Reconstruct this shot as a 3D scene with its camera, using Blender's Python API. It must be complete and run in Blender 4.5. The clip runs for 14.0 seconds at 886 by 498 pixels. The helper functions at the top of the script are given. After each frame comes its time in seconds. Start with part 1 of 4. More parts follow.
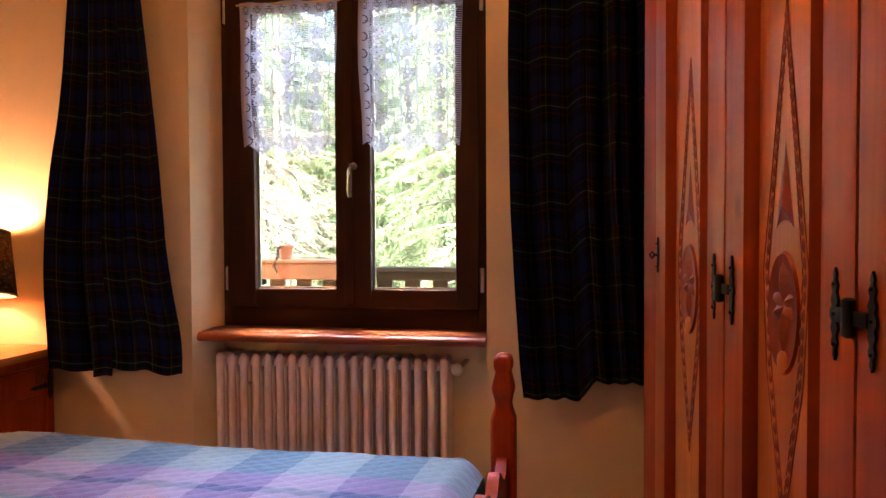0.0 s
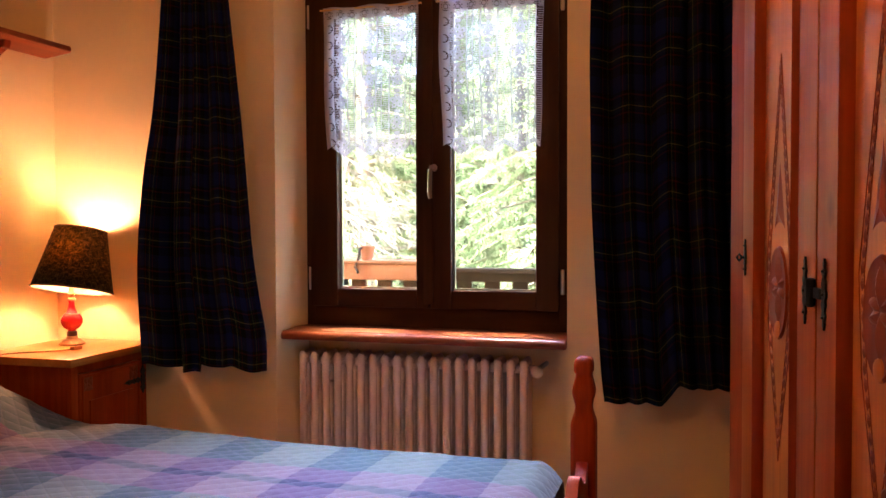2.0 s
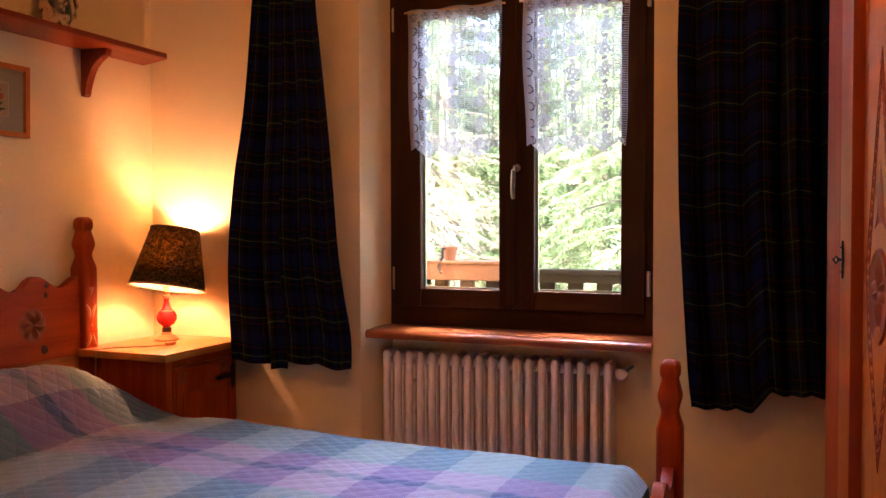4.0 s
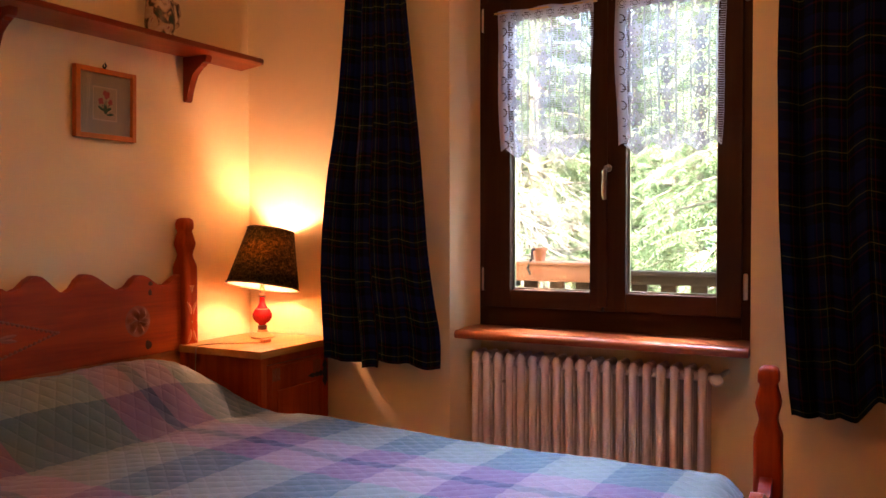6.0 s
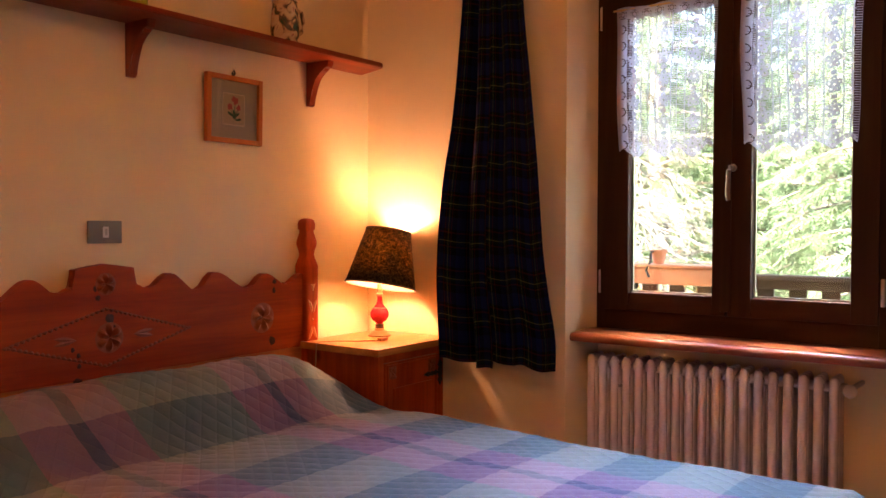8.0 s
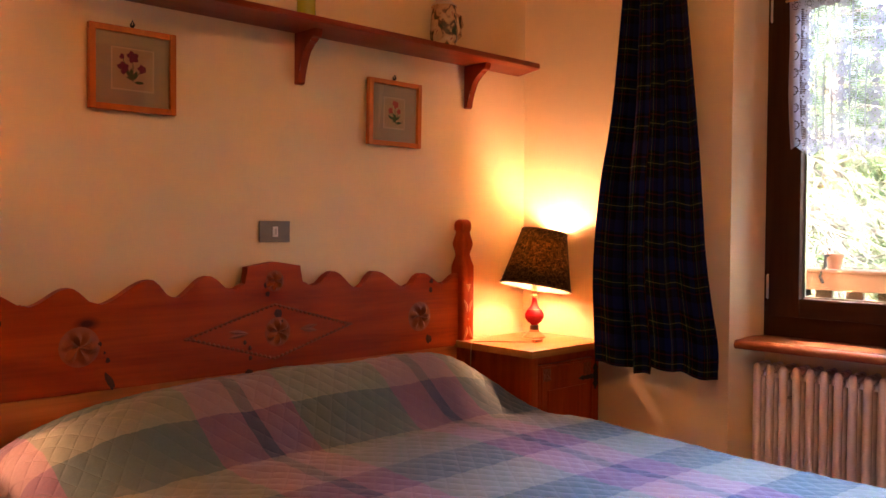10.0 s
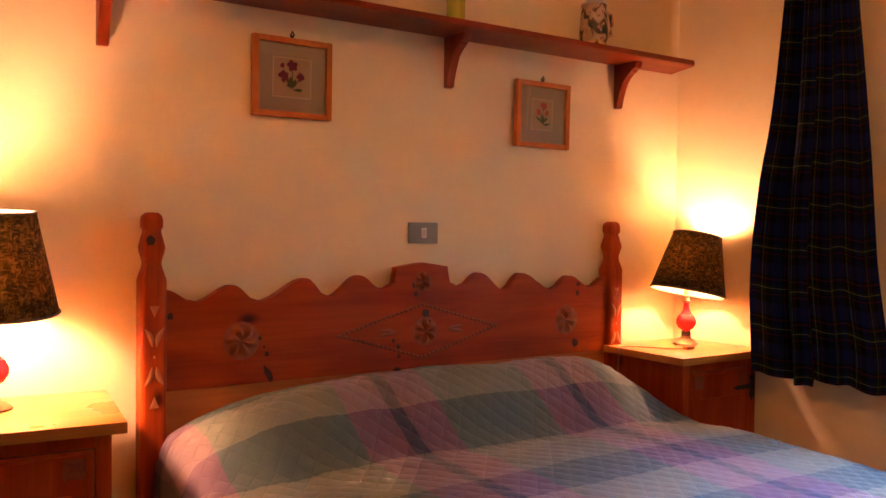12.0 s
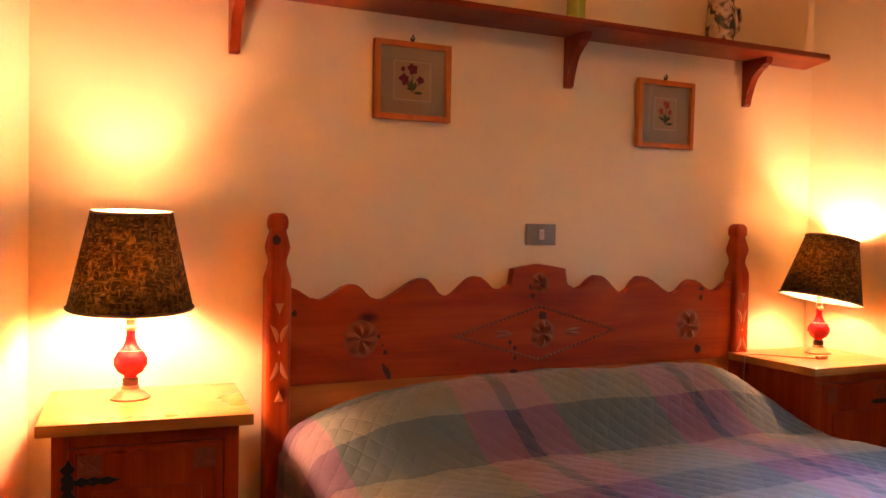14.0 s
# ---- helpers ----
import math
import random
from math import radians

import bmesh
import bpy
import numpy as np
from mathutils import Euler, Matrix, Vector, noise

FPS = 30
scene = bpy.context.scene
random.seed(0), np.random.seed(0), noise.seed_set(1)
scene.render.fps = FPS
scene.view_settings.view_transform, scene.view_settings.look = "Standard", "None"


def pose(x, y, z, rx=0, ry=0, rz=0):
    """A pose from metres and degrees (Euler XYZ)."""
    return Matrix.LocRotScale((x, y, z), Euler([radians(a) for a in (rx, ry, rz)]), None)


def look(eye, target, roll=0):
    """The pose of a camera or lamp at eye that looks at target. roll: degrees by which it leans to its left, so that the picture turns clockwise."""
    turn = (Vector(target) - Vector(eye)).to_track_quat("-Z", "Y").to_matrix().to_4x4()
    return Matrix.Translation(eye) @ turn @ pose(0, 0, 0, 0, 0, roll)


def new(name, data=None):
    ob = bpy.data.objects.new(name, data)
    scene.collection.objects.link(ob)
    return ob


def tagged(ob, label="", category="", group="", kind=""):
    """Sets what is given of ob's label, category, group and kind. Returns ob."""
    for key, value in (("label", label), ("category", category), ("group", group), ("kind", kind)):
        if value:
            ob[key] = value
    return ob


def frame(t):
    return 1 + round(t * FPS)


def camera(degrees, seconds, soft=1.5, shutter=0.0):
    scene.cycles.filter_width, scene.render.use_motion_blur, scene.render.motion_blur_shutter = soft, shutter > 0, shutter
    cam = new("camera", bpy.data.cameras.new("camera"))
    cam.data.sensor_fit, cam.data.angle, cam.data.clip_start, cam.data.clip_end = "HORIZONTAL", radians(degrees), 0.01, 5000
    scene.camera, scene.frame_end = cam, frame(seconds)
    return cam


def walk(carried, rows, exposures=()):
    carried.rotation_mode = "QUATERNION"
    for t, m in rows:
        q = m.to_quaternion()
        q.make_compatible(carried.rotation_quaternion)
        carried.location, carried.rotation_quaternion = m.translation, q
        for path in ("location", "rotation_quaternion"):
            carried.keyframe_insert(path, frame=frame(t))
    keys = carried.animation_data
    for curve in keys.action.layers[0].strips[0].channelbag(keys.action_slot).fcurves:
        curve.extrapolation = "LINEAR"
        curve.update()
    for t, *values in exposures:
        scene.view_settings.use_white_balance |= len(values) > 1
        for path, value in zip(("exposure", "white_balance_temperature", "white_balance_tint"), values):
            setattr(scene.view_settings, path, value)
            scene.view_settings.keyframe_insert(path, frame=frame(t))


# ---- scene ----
cam = camera(55.82, 14.0)
EYE = (2.514, -2.88, 1.10)
PATH = [
    (0.0, pose(*EYE, 88.19, 0.28, 10.84)),
    (0.5, pose(*EYE, 88.22, 0.27, 12.13)),
    (1.0, pose(*EYE, 88.25, 0.24, 13.52)),
    (1.5, pose(*EYE, 88.27, 0.21, 14.99)),
    (2.0, pose(*EYE, 88.30, 0.20, 16.31)),
    (2.5, pose(*EYE, 88.32, 0.19, 17.30)),
    (3.0, pose(*EYE, 88.33, 0.16, 18.84)),
    (5.5, pose(*EYE, 88.40, 0.13, 26.46)),
    (6.0, pose(*EYE, 88.42, 0.09, 28.09)),
    (6.5, pose(*EYE, 88.45, 0.06, 29.93)),
    (7.0, pose(*EYE, 88.46, 0.02, 31.72)),
    (7.5, pose(*EYE, 88.47, -0.00, 33.54)),
    (8.0, pose(*EYE, 88.49, -0.11, 35.99)),
    (10.5, pose(*EYE, 88.54, -0.49, 49.36)),
    (11.0, pose(*EYE, 88.56, -0.60, 52.02)),
    (11.5, pose(*EYE, 88.55, -0.63, 54.28)),
    (12.0, pose(*EYE, 88.55, -0.71, 56.64)),
    (12.5, pose(*EYE, 88.55, -0.84, 58.57)),
    (13.0, pose(*EYE, 88.54, -0.87, 60.53)),
    (13.5, pose(*EYE, 88.50, -0.87, 62.63)),
    (14.0, pose(*EYE, 88.52, -1.03, 64.67)),
]
walk(cam, PATH, [(0.0, 4.24), (6.5, 4.18), (8.0, 4.22), (10.5, 4.46), (14.0, 4.58)])

# ---- light ----
world = bpy.data.worlds.new("World")
scene.world = world
world.use_nodes = True
wn = world.node_tree.nodes
sky = wn.new("ShaderNodeTexSky")
sky.sky_type, sky.sun_disc = "NISHITA", False
sky.sun_elevation, sky.sun_rotation = radians(33), radians(200)
wn["Background"].inputs["Strength"].default_value = 0.15
world.node_tree.links.new(sky.outputs[0], wn["Background"].inputs["Color"])
sun = new("sun", bpy.data.lights.new("sun", "SUN"))
sun.data.energy, sun.data.angle, sun.data.color = 5.0, radians(0.5), (1.0, 0.95, 0.86)
sun.matrix_world = look((0, 0, 20), (6.2, 13.0, 10.6))
BULB_STRENGTH, FROSTED_STRENGTH = 92.0, 50.0
BULB_COLOR = (1.0, 0.44, 0.245)
PENDANT_COLOR = (1.0, 0.41, 0.14)
PENDANT_STRENGTH = 2.05
# stands in for the sky's light that falls through the top of the window opening
skylight = new("window_sky_light", bpy.data.lights.new("window_sky_light", "AREA"))
skylight.data.shape, skylight.data.size, skylight.data.size_y = "RECTANGLE", 1.0, 0.16
skylight.data.spread = radians(58)
skylight.data.energy, skylight.data.color = 0.86, (0.41, 0.53, 1.0)
skylight.matrix_world = look((1.56, 0.0, 1.985), (1.82, -0.80, 0.42))
outer = new("window_sky_light_outer", bpy.data.lights.new("window_sky_light_outer", "AREA"))
outer.data.shape, outer.data.size, outer.data.size_y = "RECTANGLE", 1.0, 0.14
outer.data.energy, outer.data.color = 0.85, (0.62, 0.76, 1.0)
outer.matrix_world = look((1.56, 0.33, 1.99), (1.56, 0.05, 1.35))
# and the part of it that falls steeply through the panes on the sill
steep = new("window_sky_light_steep", bpy.data.lights.new("window_sky_light_steep", "AREA"))
steep.data.shape, steep.data.size, steep.data.size_y = "RECTANGLE", 1.0, 0.08
steep.data.spread = radians(30)
steep.data.energy, steep.data.color = 0.9, (0.94, 0.95, 1.0)
steep.matrix_world = look((1.56, 0.375, 2.05), (1.56, 0.045, 0.70))

# ---- materials ----
def nodes_of(name, rough=0.6, color=(0.5, 0.5, 0.5), metal=0.0):
    m = bpy.data.materials.new(name)
    m.use_nodes = True
    nt = m.node_tree
    b = nt.nodes["Principled BSDF"]
    b.inputs["Base Color"].default_value = (*color, 1)
    b.inputs["Roughness"].default_value = rough
    b.inputs["Metallic"].default_value = metal
    return m, nt, b


def noise_at(nt, coord, scale, detail=4.0, stretch=(1, 1, 1), distortion=0.0):
    mp = nt.nodes.new("ShaderNodeMapping")
    mp.inputs["Scale"].default_value = stretch
    nt.links.new(coord, mp.inputs["Vector"])
    n = nt.nodes.new("ShaderNodeTexNoise")
    n.inputs["Scale"].default_value, n.inputs["Detail"].default_value = scale, detail
    n.inputs["Distortion"].default_value = distortion
    nt.links.new(mp.outputs[0], n.inputs["Vector"])
    return n.outputs[0]


def ramp(nt, fac, stops):
    r = nt.nodes.new("ShaderNodeValToRGB")
    while len(r.color_ramp.elements) < len(stops):
        r.color_ramp.elements.new(0.5)
    for e, (p, c) in zip(r.color_ramp.elements, stops):
        e.position = p
        e.color = (*c, 1) if len(c) == 3 else c
    nt.links.new(fac, r.inputs[0])
    return r.outputs[0]


def blend(nt, fac, a, b, mode="MIX"):
    x = nt.nodes.new("ShaderNodeMix")
    x.data_type, x.blend_type = "RGBA", mode
    for sock, v in ((x.inputs[0], fac), (x.inputs[6], a), (x.inputs[7], b)):
        if isinstance(v, (int, float)):
            sock.default_value = v
        elif isinstance(v, tuple):
            sock.default_value = (*v, 1)
        else:
            nt.links.new(v, sock)
    return x.outputs[2]


def bump(nt, b, height, strength=0.3, distance=0.002):
    n = nt.nodes.new("ShaderNodeBump")
    n.inputs["Strength"].default_value, n.inputs["Distance"].default_value = strength, distance
    nt.links.new(height, n.inputs["Height"])
    nt.links.new(n.outputs[0], b.inputs["Normal"])


def coords(nt, which="Object"):
    return nt.nodes.new("ShaderNodeTexCoord").outputs[which]


def math_node(nt, op, a, b=0.0):
    n = nt.nodes.new("ShaderNodeMath")
    n.operation = op
    for s, v in zip(n.inputs, (a, b)):
        if isinstance(v, (int, float)):
            s.default_value = v
        else:
            nt.links.new(v, s)
    return n.outputs[0]


def wood(name, light, dark, axis="z", rough=0.45, knots=True, coat=0.25):
    """Pine with the grain along one axis: broad figure, fine grain, a few knots."""
    m, nt, b = nodes_of(name, rough)
    co = coords(nt)
    info = nt.nodes.new("ShaderNodeObjectInfo")
    add = nt.nodes.new("ShaderNodeVectorMath")
    add.operation = "ADD"
    sc = nt.nodes.new("ShaderNodeVectorMath")
    sc.operation = "SCALE"
    sc.inputs[0].default_value = (7.0, 5.0, 9.0)
    nt.links.new(info.outputs["Random"], sc.inputs["Scale"])
    nt.links.new(co, add.inputs[0])
    nt.links.new(sc.outputs[0], add.inputs[1])
    co = add.outputs[0]
    st = {"x": (0.10, 1, 1), "y": (1, 0.10, 1), "z": (1, 1, 0.10)}[axis]
    broad = noise_at(nt, co, 14, 3, st, 0.8)
    fine = noise_at(nt, co, 110, 4, tuple(0.25 * s if s < 1 else s for s in st))
    col = ramp(nt, broad, [(0.30, dark), (0.50, tuple((x + y) / 2 for x, y in zip(light, dark))), (0.72, light)])
    fcol = ramp(nt, fine, [(0.3, (0.72, 0.68, 0.62)), (0.7, (1, 1, 1))])
    col = blend(nt, 0.55, col, fcol, "MULTIPLY")
    if knots:
        v = nt.nodes.new("ShaderNodeTexVoronoi")
        v.inputs["Scale"].default_value = 5.5
        mp = nt.nodes.new("ShaderNodeMapping")
        mp.inputs["Scale"].default_value = tuple(0.55 if s < 1 else 1.0 for s in st)
        nt.links.new(co, mp.inputs["Vector"])
        nt.links.new(mp.outputs[0], v.inputs["Vector"])
        k = ramp(nt, v.outputs["Distance"], [(0.04, (0.12, 0.06, 0.03)), (0.075, (0.55, 0.42, 0.35)), (0.13, (1, 1, 1))])
        col = blend(nt, 0.9, col, k, "MULTIPLY")
    worn = noise_at(nt, co, 3.0, 5)
    col = blend(nt, 0.5, col, ramp(nt, worn, [(0.3, (0.78, 0.76, 0.74)), (0.7, (1, 1, 1))]), "MULTIPLY")
    nt.links.new(col, b.inputs["Base Color"])
    rr = ramp(nt, worn, [(0.3, (rough * 0.8,) * 3), (0.7, (min(1, rough * 1.35),) * 3)])
    nt.links.new(rr, b.inputs["Roughness"])
    b.inputs["Coat Weight"].default_value, b.inputs["Coat Roughness"].default_value = coat, 0.25
    b.inputs["Specular IOR Level"].default_value = 0.16
    bump(nt, b, fine, 0.25, 0.0012)
    return m


def plain(name, color, rough=0.6, metal=0.0, var=0.15, scale=30, bmp=0.15, dist=0.001):
    m, nt, b = nodes_of(name, rough, color, metal)
    co = coords(nt)
    n = noise_at(nt, co, scale, 6)
    w = noise_at(nt, co, scale / 9, 4)
    lo = tuple(c * (1 - var) for c in color)
    col = blend(nt, w, ramp(nt, n, [(0.3, lo), (0.7, color)]), tuple(min(1, c * (1 + var * 0.4)) for c in color))
    nt.links.new(col, b.inputs["Base Color"])
    bump(nt, b, n, bmp, dist)
    return m


def plaster(name, color):
    """Hand-floated limewash: broad unevenness, fine sand, faint dirt."""
    m, nt, b = nodes_of(name, 0.9, color)
    co = coords(nt)
    big, mid, fine = noise_at(nt, co, 1.6, 4), noise_at(nt, co, 9, 5), noise_at(nt, co, 140, 3)
    col = blend(nt, 0.7, ramp(nt, big, [(0.3, tuple(c * 0.96 for c in color)), (0.7, color)]),
                ramp(nt, mid, [(0.25, (0.965, 0.96, 0.95)), (0.6, (1, 1, 1))]), "MULTIPLY")
    nt.links.new(col, b.inputs["Base Color"])
    h = math_node(nt, "ADD", math_node(nt, "MULTIPLY", mid, 2.2), math_node(nt, "MULTIPLY", fine, 0.25))
    bump(nt, b, h, 0.14, 0.003)
    return m


def stripes(nt, coord, period, bands, base):
    """Colour bands over one coordinate: bands are (start, end, colour) in metres within the period."""
    f = math_node(nt, "FRACT", math_node(nt, "DIVIDE", coord, period))
    r = nt.nodes.new("ShaderNodeValToRGB")
    r.color_ramp.interpolation = "CONSTANT"
    stops, at = [], 0.0
    for s, e, c in bands:
        if s > at:
            stops.append((at, base))
        stops.append((s, c))
        at = e
    if at < period:
        stops.append((at, base))
    while len(r.color_ramp.elements) < len(stops):
        r.color_ramp.elements.new(0.99)
    for e, (p, c) in zip(r.color_ramp.elements, stops):
        e.position, e.color = p / period, (*c, 1)
    nt.links.new(f, r.inputs[0])
    return r.outputs[0]


def split_uv(nt):
    s = nt.nodes.new("ShaderNodeSeparateXYZ")
    nt.links.new(coords(nt, "UV"), s.inputs[0])
    return s.outputs[0], s.outputs[1]


def tartan():
    m, nt, b = nodes_of("tartan wool", 0.95)
    u, v = split_uv(nt)
    blue, green, red, pale, black = (0.0019, 0.0072, 0.050), (0.0026, 0.013, 0.008), (0.050, 0.007, 0.0035), (0.13, 0.13, 0.04), (0.0004, 0.0009, 0.0030)
    bands = [(0.006, 0.056, blue), (0.066, 0.072, red), (0.078, 0.090, black), (0.092, 0.1025, green), (0.1025, 0.1055, pale), (0.1055, 0.116, green), (0.124, 0.129, red)]
    a, c = stripes(nt, u, 0.153, bands, black), stripes(nt, v, 0.153, bands, black)
    weave = nt.nodes.new("ShaderNodeTexWave")
    weave.inputs["Scale"].default_value = 260
    weave.bands_direction = "DIAGONAL"
    nt.links.new(coords(nt, "UV"), weave.inputs["Vector"])
    k = ramp(nt, weave.outputs["Fac"], [(0.3, (0.3, 0.3, 0.3)), (0.7, (0.7, 0.7, 0.7))])
    col = blend(nt, k, a, c)
    nt.links.new(col, b.inputs["Base Color"])
    b.inputs["Specular IOR Level"].default_value = 0.15
    bump(nt, b, noise_at(nt, coords(nt, "UV"), 300, 3), 0.3, 0.001)
    return m


def quilt_cloth():
    m, nt, b = nodes_of("checked cotton", 0.85)
    u, v = split_uv(nt)
    green, pink, navy, pale, blue = (0.086, 0.160, 0.118), (0.245, 0.110, 0.165), (0.024, 0.022, 0.065), (0.225, 0.220, 0.195), (0.032, 0.050, 0.100)
    across = [(0.00, 0.135, pink), (0.135, 0.182, navy), (0.182, 0.31, pink)]
    a, c = stripes(nt, u, 0.357, [(0.0, 0.166, blue)], pale), stripes(nt, v, 0.70, across, green)
    col = blend(nt, 0.5, a, c)
    n = noise_at(nt, coords(nt, "UV"), 420, 2, (1, 0.25, 1))
    col = blend(nt, 0.5, col, ramp(nt, n, [(0.3, (0.78, 0.78, 0.78)), (0.7, (1, 1, 1))]), "MULTIPLY")
    w = noise_at(nt, coords(nt, "UV"), 6, 4)
    col = blend(nt, 0.4, col, ramp(nt, w, [(0.3, (0.8, 0.8, 0.8)), (0.7, (1, 1, 1))]), "MULTIPLY")
    nt.links.new(col, b.inputs["Base Color"])
    b.inputs["Sheen Weight"].default_value = 0.15
    sx = nt.nodes.new("ShaderNodeSeparateXYZ")
    nt.links.new(coords(nt), sx.inputs[0])
    lines = []
    for sign in ("ADD", "SUBTRACT"):
        a = math_node(nt, "DIVIDE", math_node(nt, sign, math_node(nt, "MULTIPLY", sx.outputs[0], 0.80), sx.outputs[1]), 0.058)
        lines.append(math_node(nt, "ABSOLUTE", math_node(nt, "SUBTRACT", math_node(nt, "FRACT", a), 0.5)))
    near = math_node(nt, "MINIMUM", math_node(nt, "MULTIPLY", math_node(nt, "MINIMUM", lines[0], lines[1]), 9.0), 1.0)
    height = math_node(nt, "ADD", math_node(nt, "POWER", near, 0.5), math_node(nt, "MULTIPLY", noise_at(nt, coords(nt, "UV"), 48, 5, (1, 0.6, 1), 0.6), 1.5))
    bump(nt, b, height, 0.30, 0.005)
    return m


def shade_cloth():
    """Dark parchment with a crackled print, thin enough to glow."""
    m, nt, b = nodes_of("mottled lampshade cloth", 0.9)
    co = coords(nt)
    a = noise_at(nt, co, 95, 5, (1, 1, 0.5), 0.9)
    c = noise_at(nt, co, 110, 5, (0.4, 0.4, 1.2), 0.9)
    x = math_node(nt, "MAXIMUM", a, c)
    patches = ramp(nt, x, [(0.50, (0.026, 0.022, 0.008)), (0.64, (0.040, 0.030, 0.011)), (0.80, (0.060, 0.041, 0.014))])
    nt.links.new(patches, b.inputs["Base Color"])
    tcol = ramp(nt, x, [(0.46, (0.022, 0.014, 0.005)), (0.57, (0.13, 0.078, 0.021)), (0.74, (0.36, 0.225, 0.062))])
    soft = nt.nodes.new("ShaderNodeBsdfTranslucent")
    ahead = nt.nodes.new("ShaderNodeBsdfRefraction")
    ahead.inputs["Roughness"].default_value, ahead.inputs["IOR"].default_value = 0.75, 1.25
    nt.links.new(tcol, soft.inputs["Color"])
    nt.links.new(tcol, ahead.inputs["Color"])
    tr = nt.nodes.new("ShaderNodeMixShader")
    tr.inputs[0].default_value = 0.45
    nt.links.new(soft.outputs[0], tr.inputs[1])
    nt.links.new(ahead.outputs[0], tr.inputs[2])
    mix = nt.nodes.new("ShaderNodeMixShader")
    mix.inputs[0].default_value = 0.5
    nt.links.new(b.outputs[0], mix.inputs[1])
    nt.links.new(tr.outputs[0], mix.inputs[2])
    nt.links.new(mix.outputs[0], nt.nodes["Material Output"].inputs["Surface"])
    return m


def lace_cloth():
    m, nt, b = nodes_of("white lace cotton", 0.9, (0.80, 0.79, 0.80))
    tr = nt.nodes.new("ShaderNodeBsdfTranslucent")
    tr.inputs["Color"].default_value = (0.24, 0.22, 0.27, 1)
    mix = nt.nodes.new("ShaderNodeMixShader")
    mix.inputs[0].default_value = 0.6
    nt.links.new(b.outputs[0], mix.inputs[1])
    nt.links.new(tr.outputs[0], mix.inputs[2])
    nt.links.new(mix.outputs[0], nt.nodes["Material Output"].inputs["Surface"])
    n = noise_at(nt, coords(nt), 200, 3)
    nt.links.new(ramp(nt, n, [(0.3, (0.62, 0.60, 0.64)), (0.7, (0.76, 0.74, 0.78))]), b.inputs["Base Color"])
    return m


def glass(name="window glass"):
    m, nt, b = nodes_of(name, 0.02, (1, 1, 1))
    b.inputs["Transmission Weight"].default_value = 1.0
    b.inputs["IOR"].default_value = 1.45
    return m


def leafy(name, lo, hi):
    m, nt, b = nodes_of(name, 0.7, hi)
    geo = nt.nodes.new("ShaderNodeNewGeometry")
    col = ramp(nt, geo.outputs["Random Per Island"], [(0.0, lo), (1.0, hi)])
    nt.links.new(col, b.inputs["Base Color"])
    tr = nt.nodes.new("ShaderNodeBsdfTranslucent")
    nt.links.new(col, tr.inputs["Color"])
    mix = nt.nodes.new("ShaderNodeMixShader")
    mix.inputs[0].default_value = 0.5
    nt.links.new(b.outputs[0], mix.inputs[1])
    nt.links.new(tr.outputs[0], mix.inputs[2])
    nt.links.new(mix.outputs[0], nt.nodes["Material Output"].inputs["Surface"])
    return m


WALL = plaster("warm white plaster", (0.80, 0.665, 0.40))
PINE = {a: wood("honey pine " + a, (0.45, 0.065, 0.003), (0.26, 0.026, 0.001), a, coat=0.06) for a in "xyz"}
# Paler than the table bodies: lamplight on the tops is put into the colour.
PINE_TOP = wood("lamplit varnished pine", (0.54, 0.25, 0.055), (0.40, 0.155, 0.030), "y", 0.3)
CARVED = plain("cut pine", (0.26, 0.056, 0.007), 0.5, 0, 0.3, 60)
CARVED_EDGE = plain("darker cut pine", (0.21, 0.044, 0.006), 0.7, 0, 0.3, 60)
# Post leaves and triangles: the light they catch is put into a paler colour.
LIT_CUT = plain("lit cut pine", (0.42, 0.135, 0.028), 0.5, 0, 0.3, 60)
KNOT = plain("dark resin knot", (0.048, 0.012, 0.003), 0.9, 0, 0.5, 80)
RED_WOOD = {a: wood("red brown stained wood " + a, (0.28, 0.040, 0.006), (0.16, 0.019, 0.003), a, 0.34, False, 0.15) for a in "xyz"}
DARK_WOOD = {a: wood("dark brown window wood " + a, (0.060, 0.021, 0.005), (0.032, 0.010, 0.002), a, 0.62, False, 0.0) for a in "xz"}
SILL_WOOD = wood("reddish sill board wood", (0.34, 0.090, 0.024), (0.19, 0.042, 0.011), "x", 0.3, True, 0.5)
FRAME_WOOD = wood("picture frame wood", (0.62, 0.200, 0.034), (0.47, 0.130, 0.020), "z", 0.4, False, 0.1)
IRON = plain("black forged iron", (0.022, 0.026, 0.024), 0.5, 0.7, 0.4, 90, 0.6, 0.002)
BRASS = plain("aged brass", (0.62, 0.40, 0.16), 0.3, 1.0, 0.2)
BRONZE = plain("pale bronze", (0.42, 0.34, 0.26), 0.35, 1.0, 0.15)
STEEL = plain("satin metal", (0.55, 0.52, 0.48), 0.3, 1.0, 0.1)
ENAMEL = plain("cream radiator enamel", (0.84, 0.78, 0.75), 0.6, 0, 0.05, 25, 0.02)
WHITE_PLASTIC = plain("white plastic", (0.75, 0.72, 0.68), 0.35, 0, 0.05)
GREY_PLATE = plain("grey anodised plate", (0.19, 0.185, 0.16), 0.5, 0.15, 0.1)
TARTAN, QUILT, SHADE, LACE, GLASS = tartan(), quilt_cloth(), shade_cloth(), lace_cloth(), glass()

# ---- building tools ----
def thing(name, at=(0, 0, 0), turn=0.0, label="", category="", group="", kind=""):
    ob = new(name)
    ob.empty_display_size = 0.05
    ob.matrix_world = pose(*at, 0, 0, turn)
    return tagged(ob, label, category, group, kind)


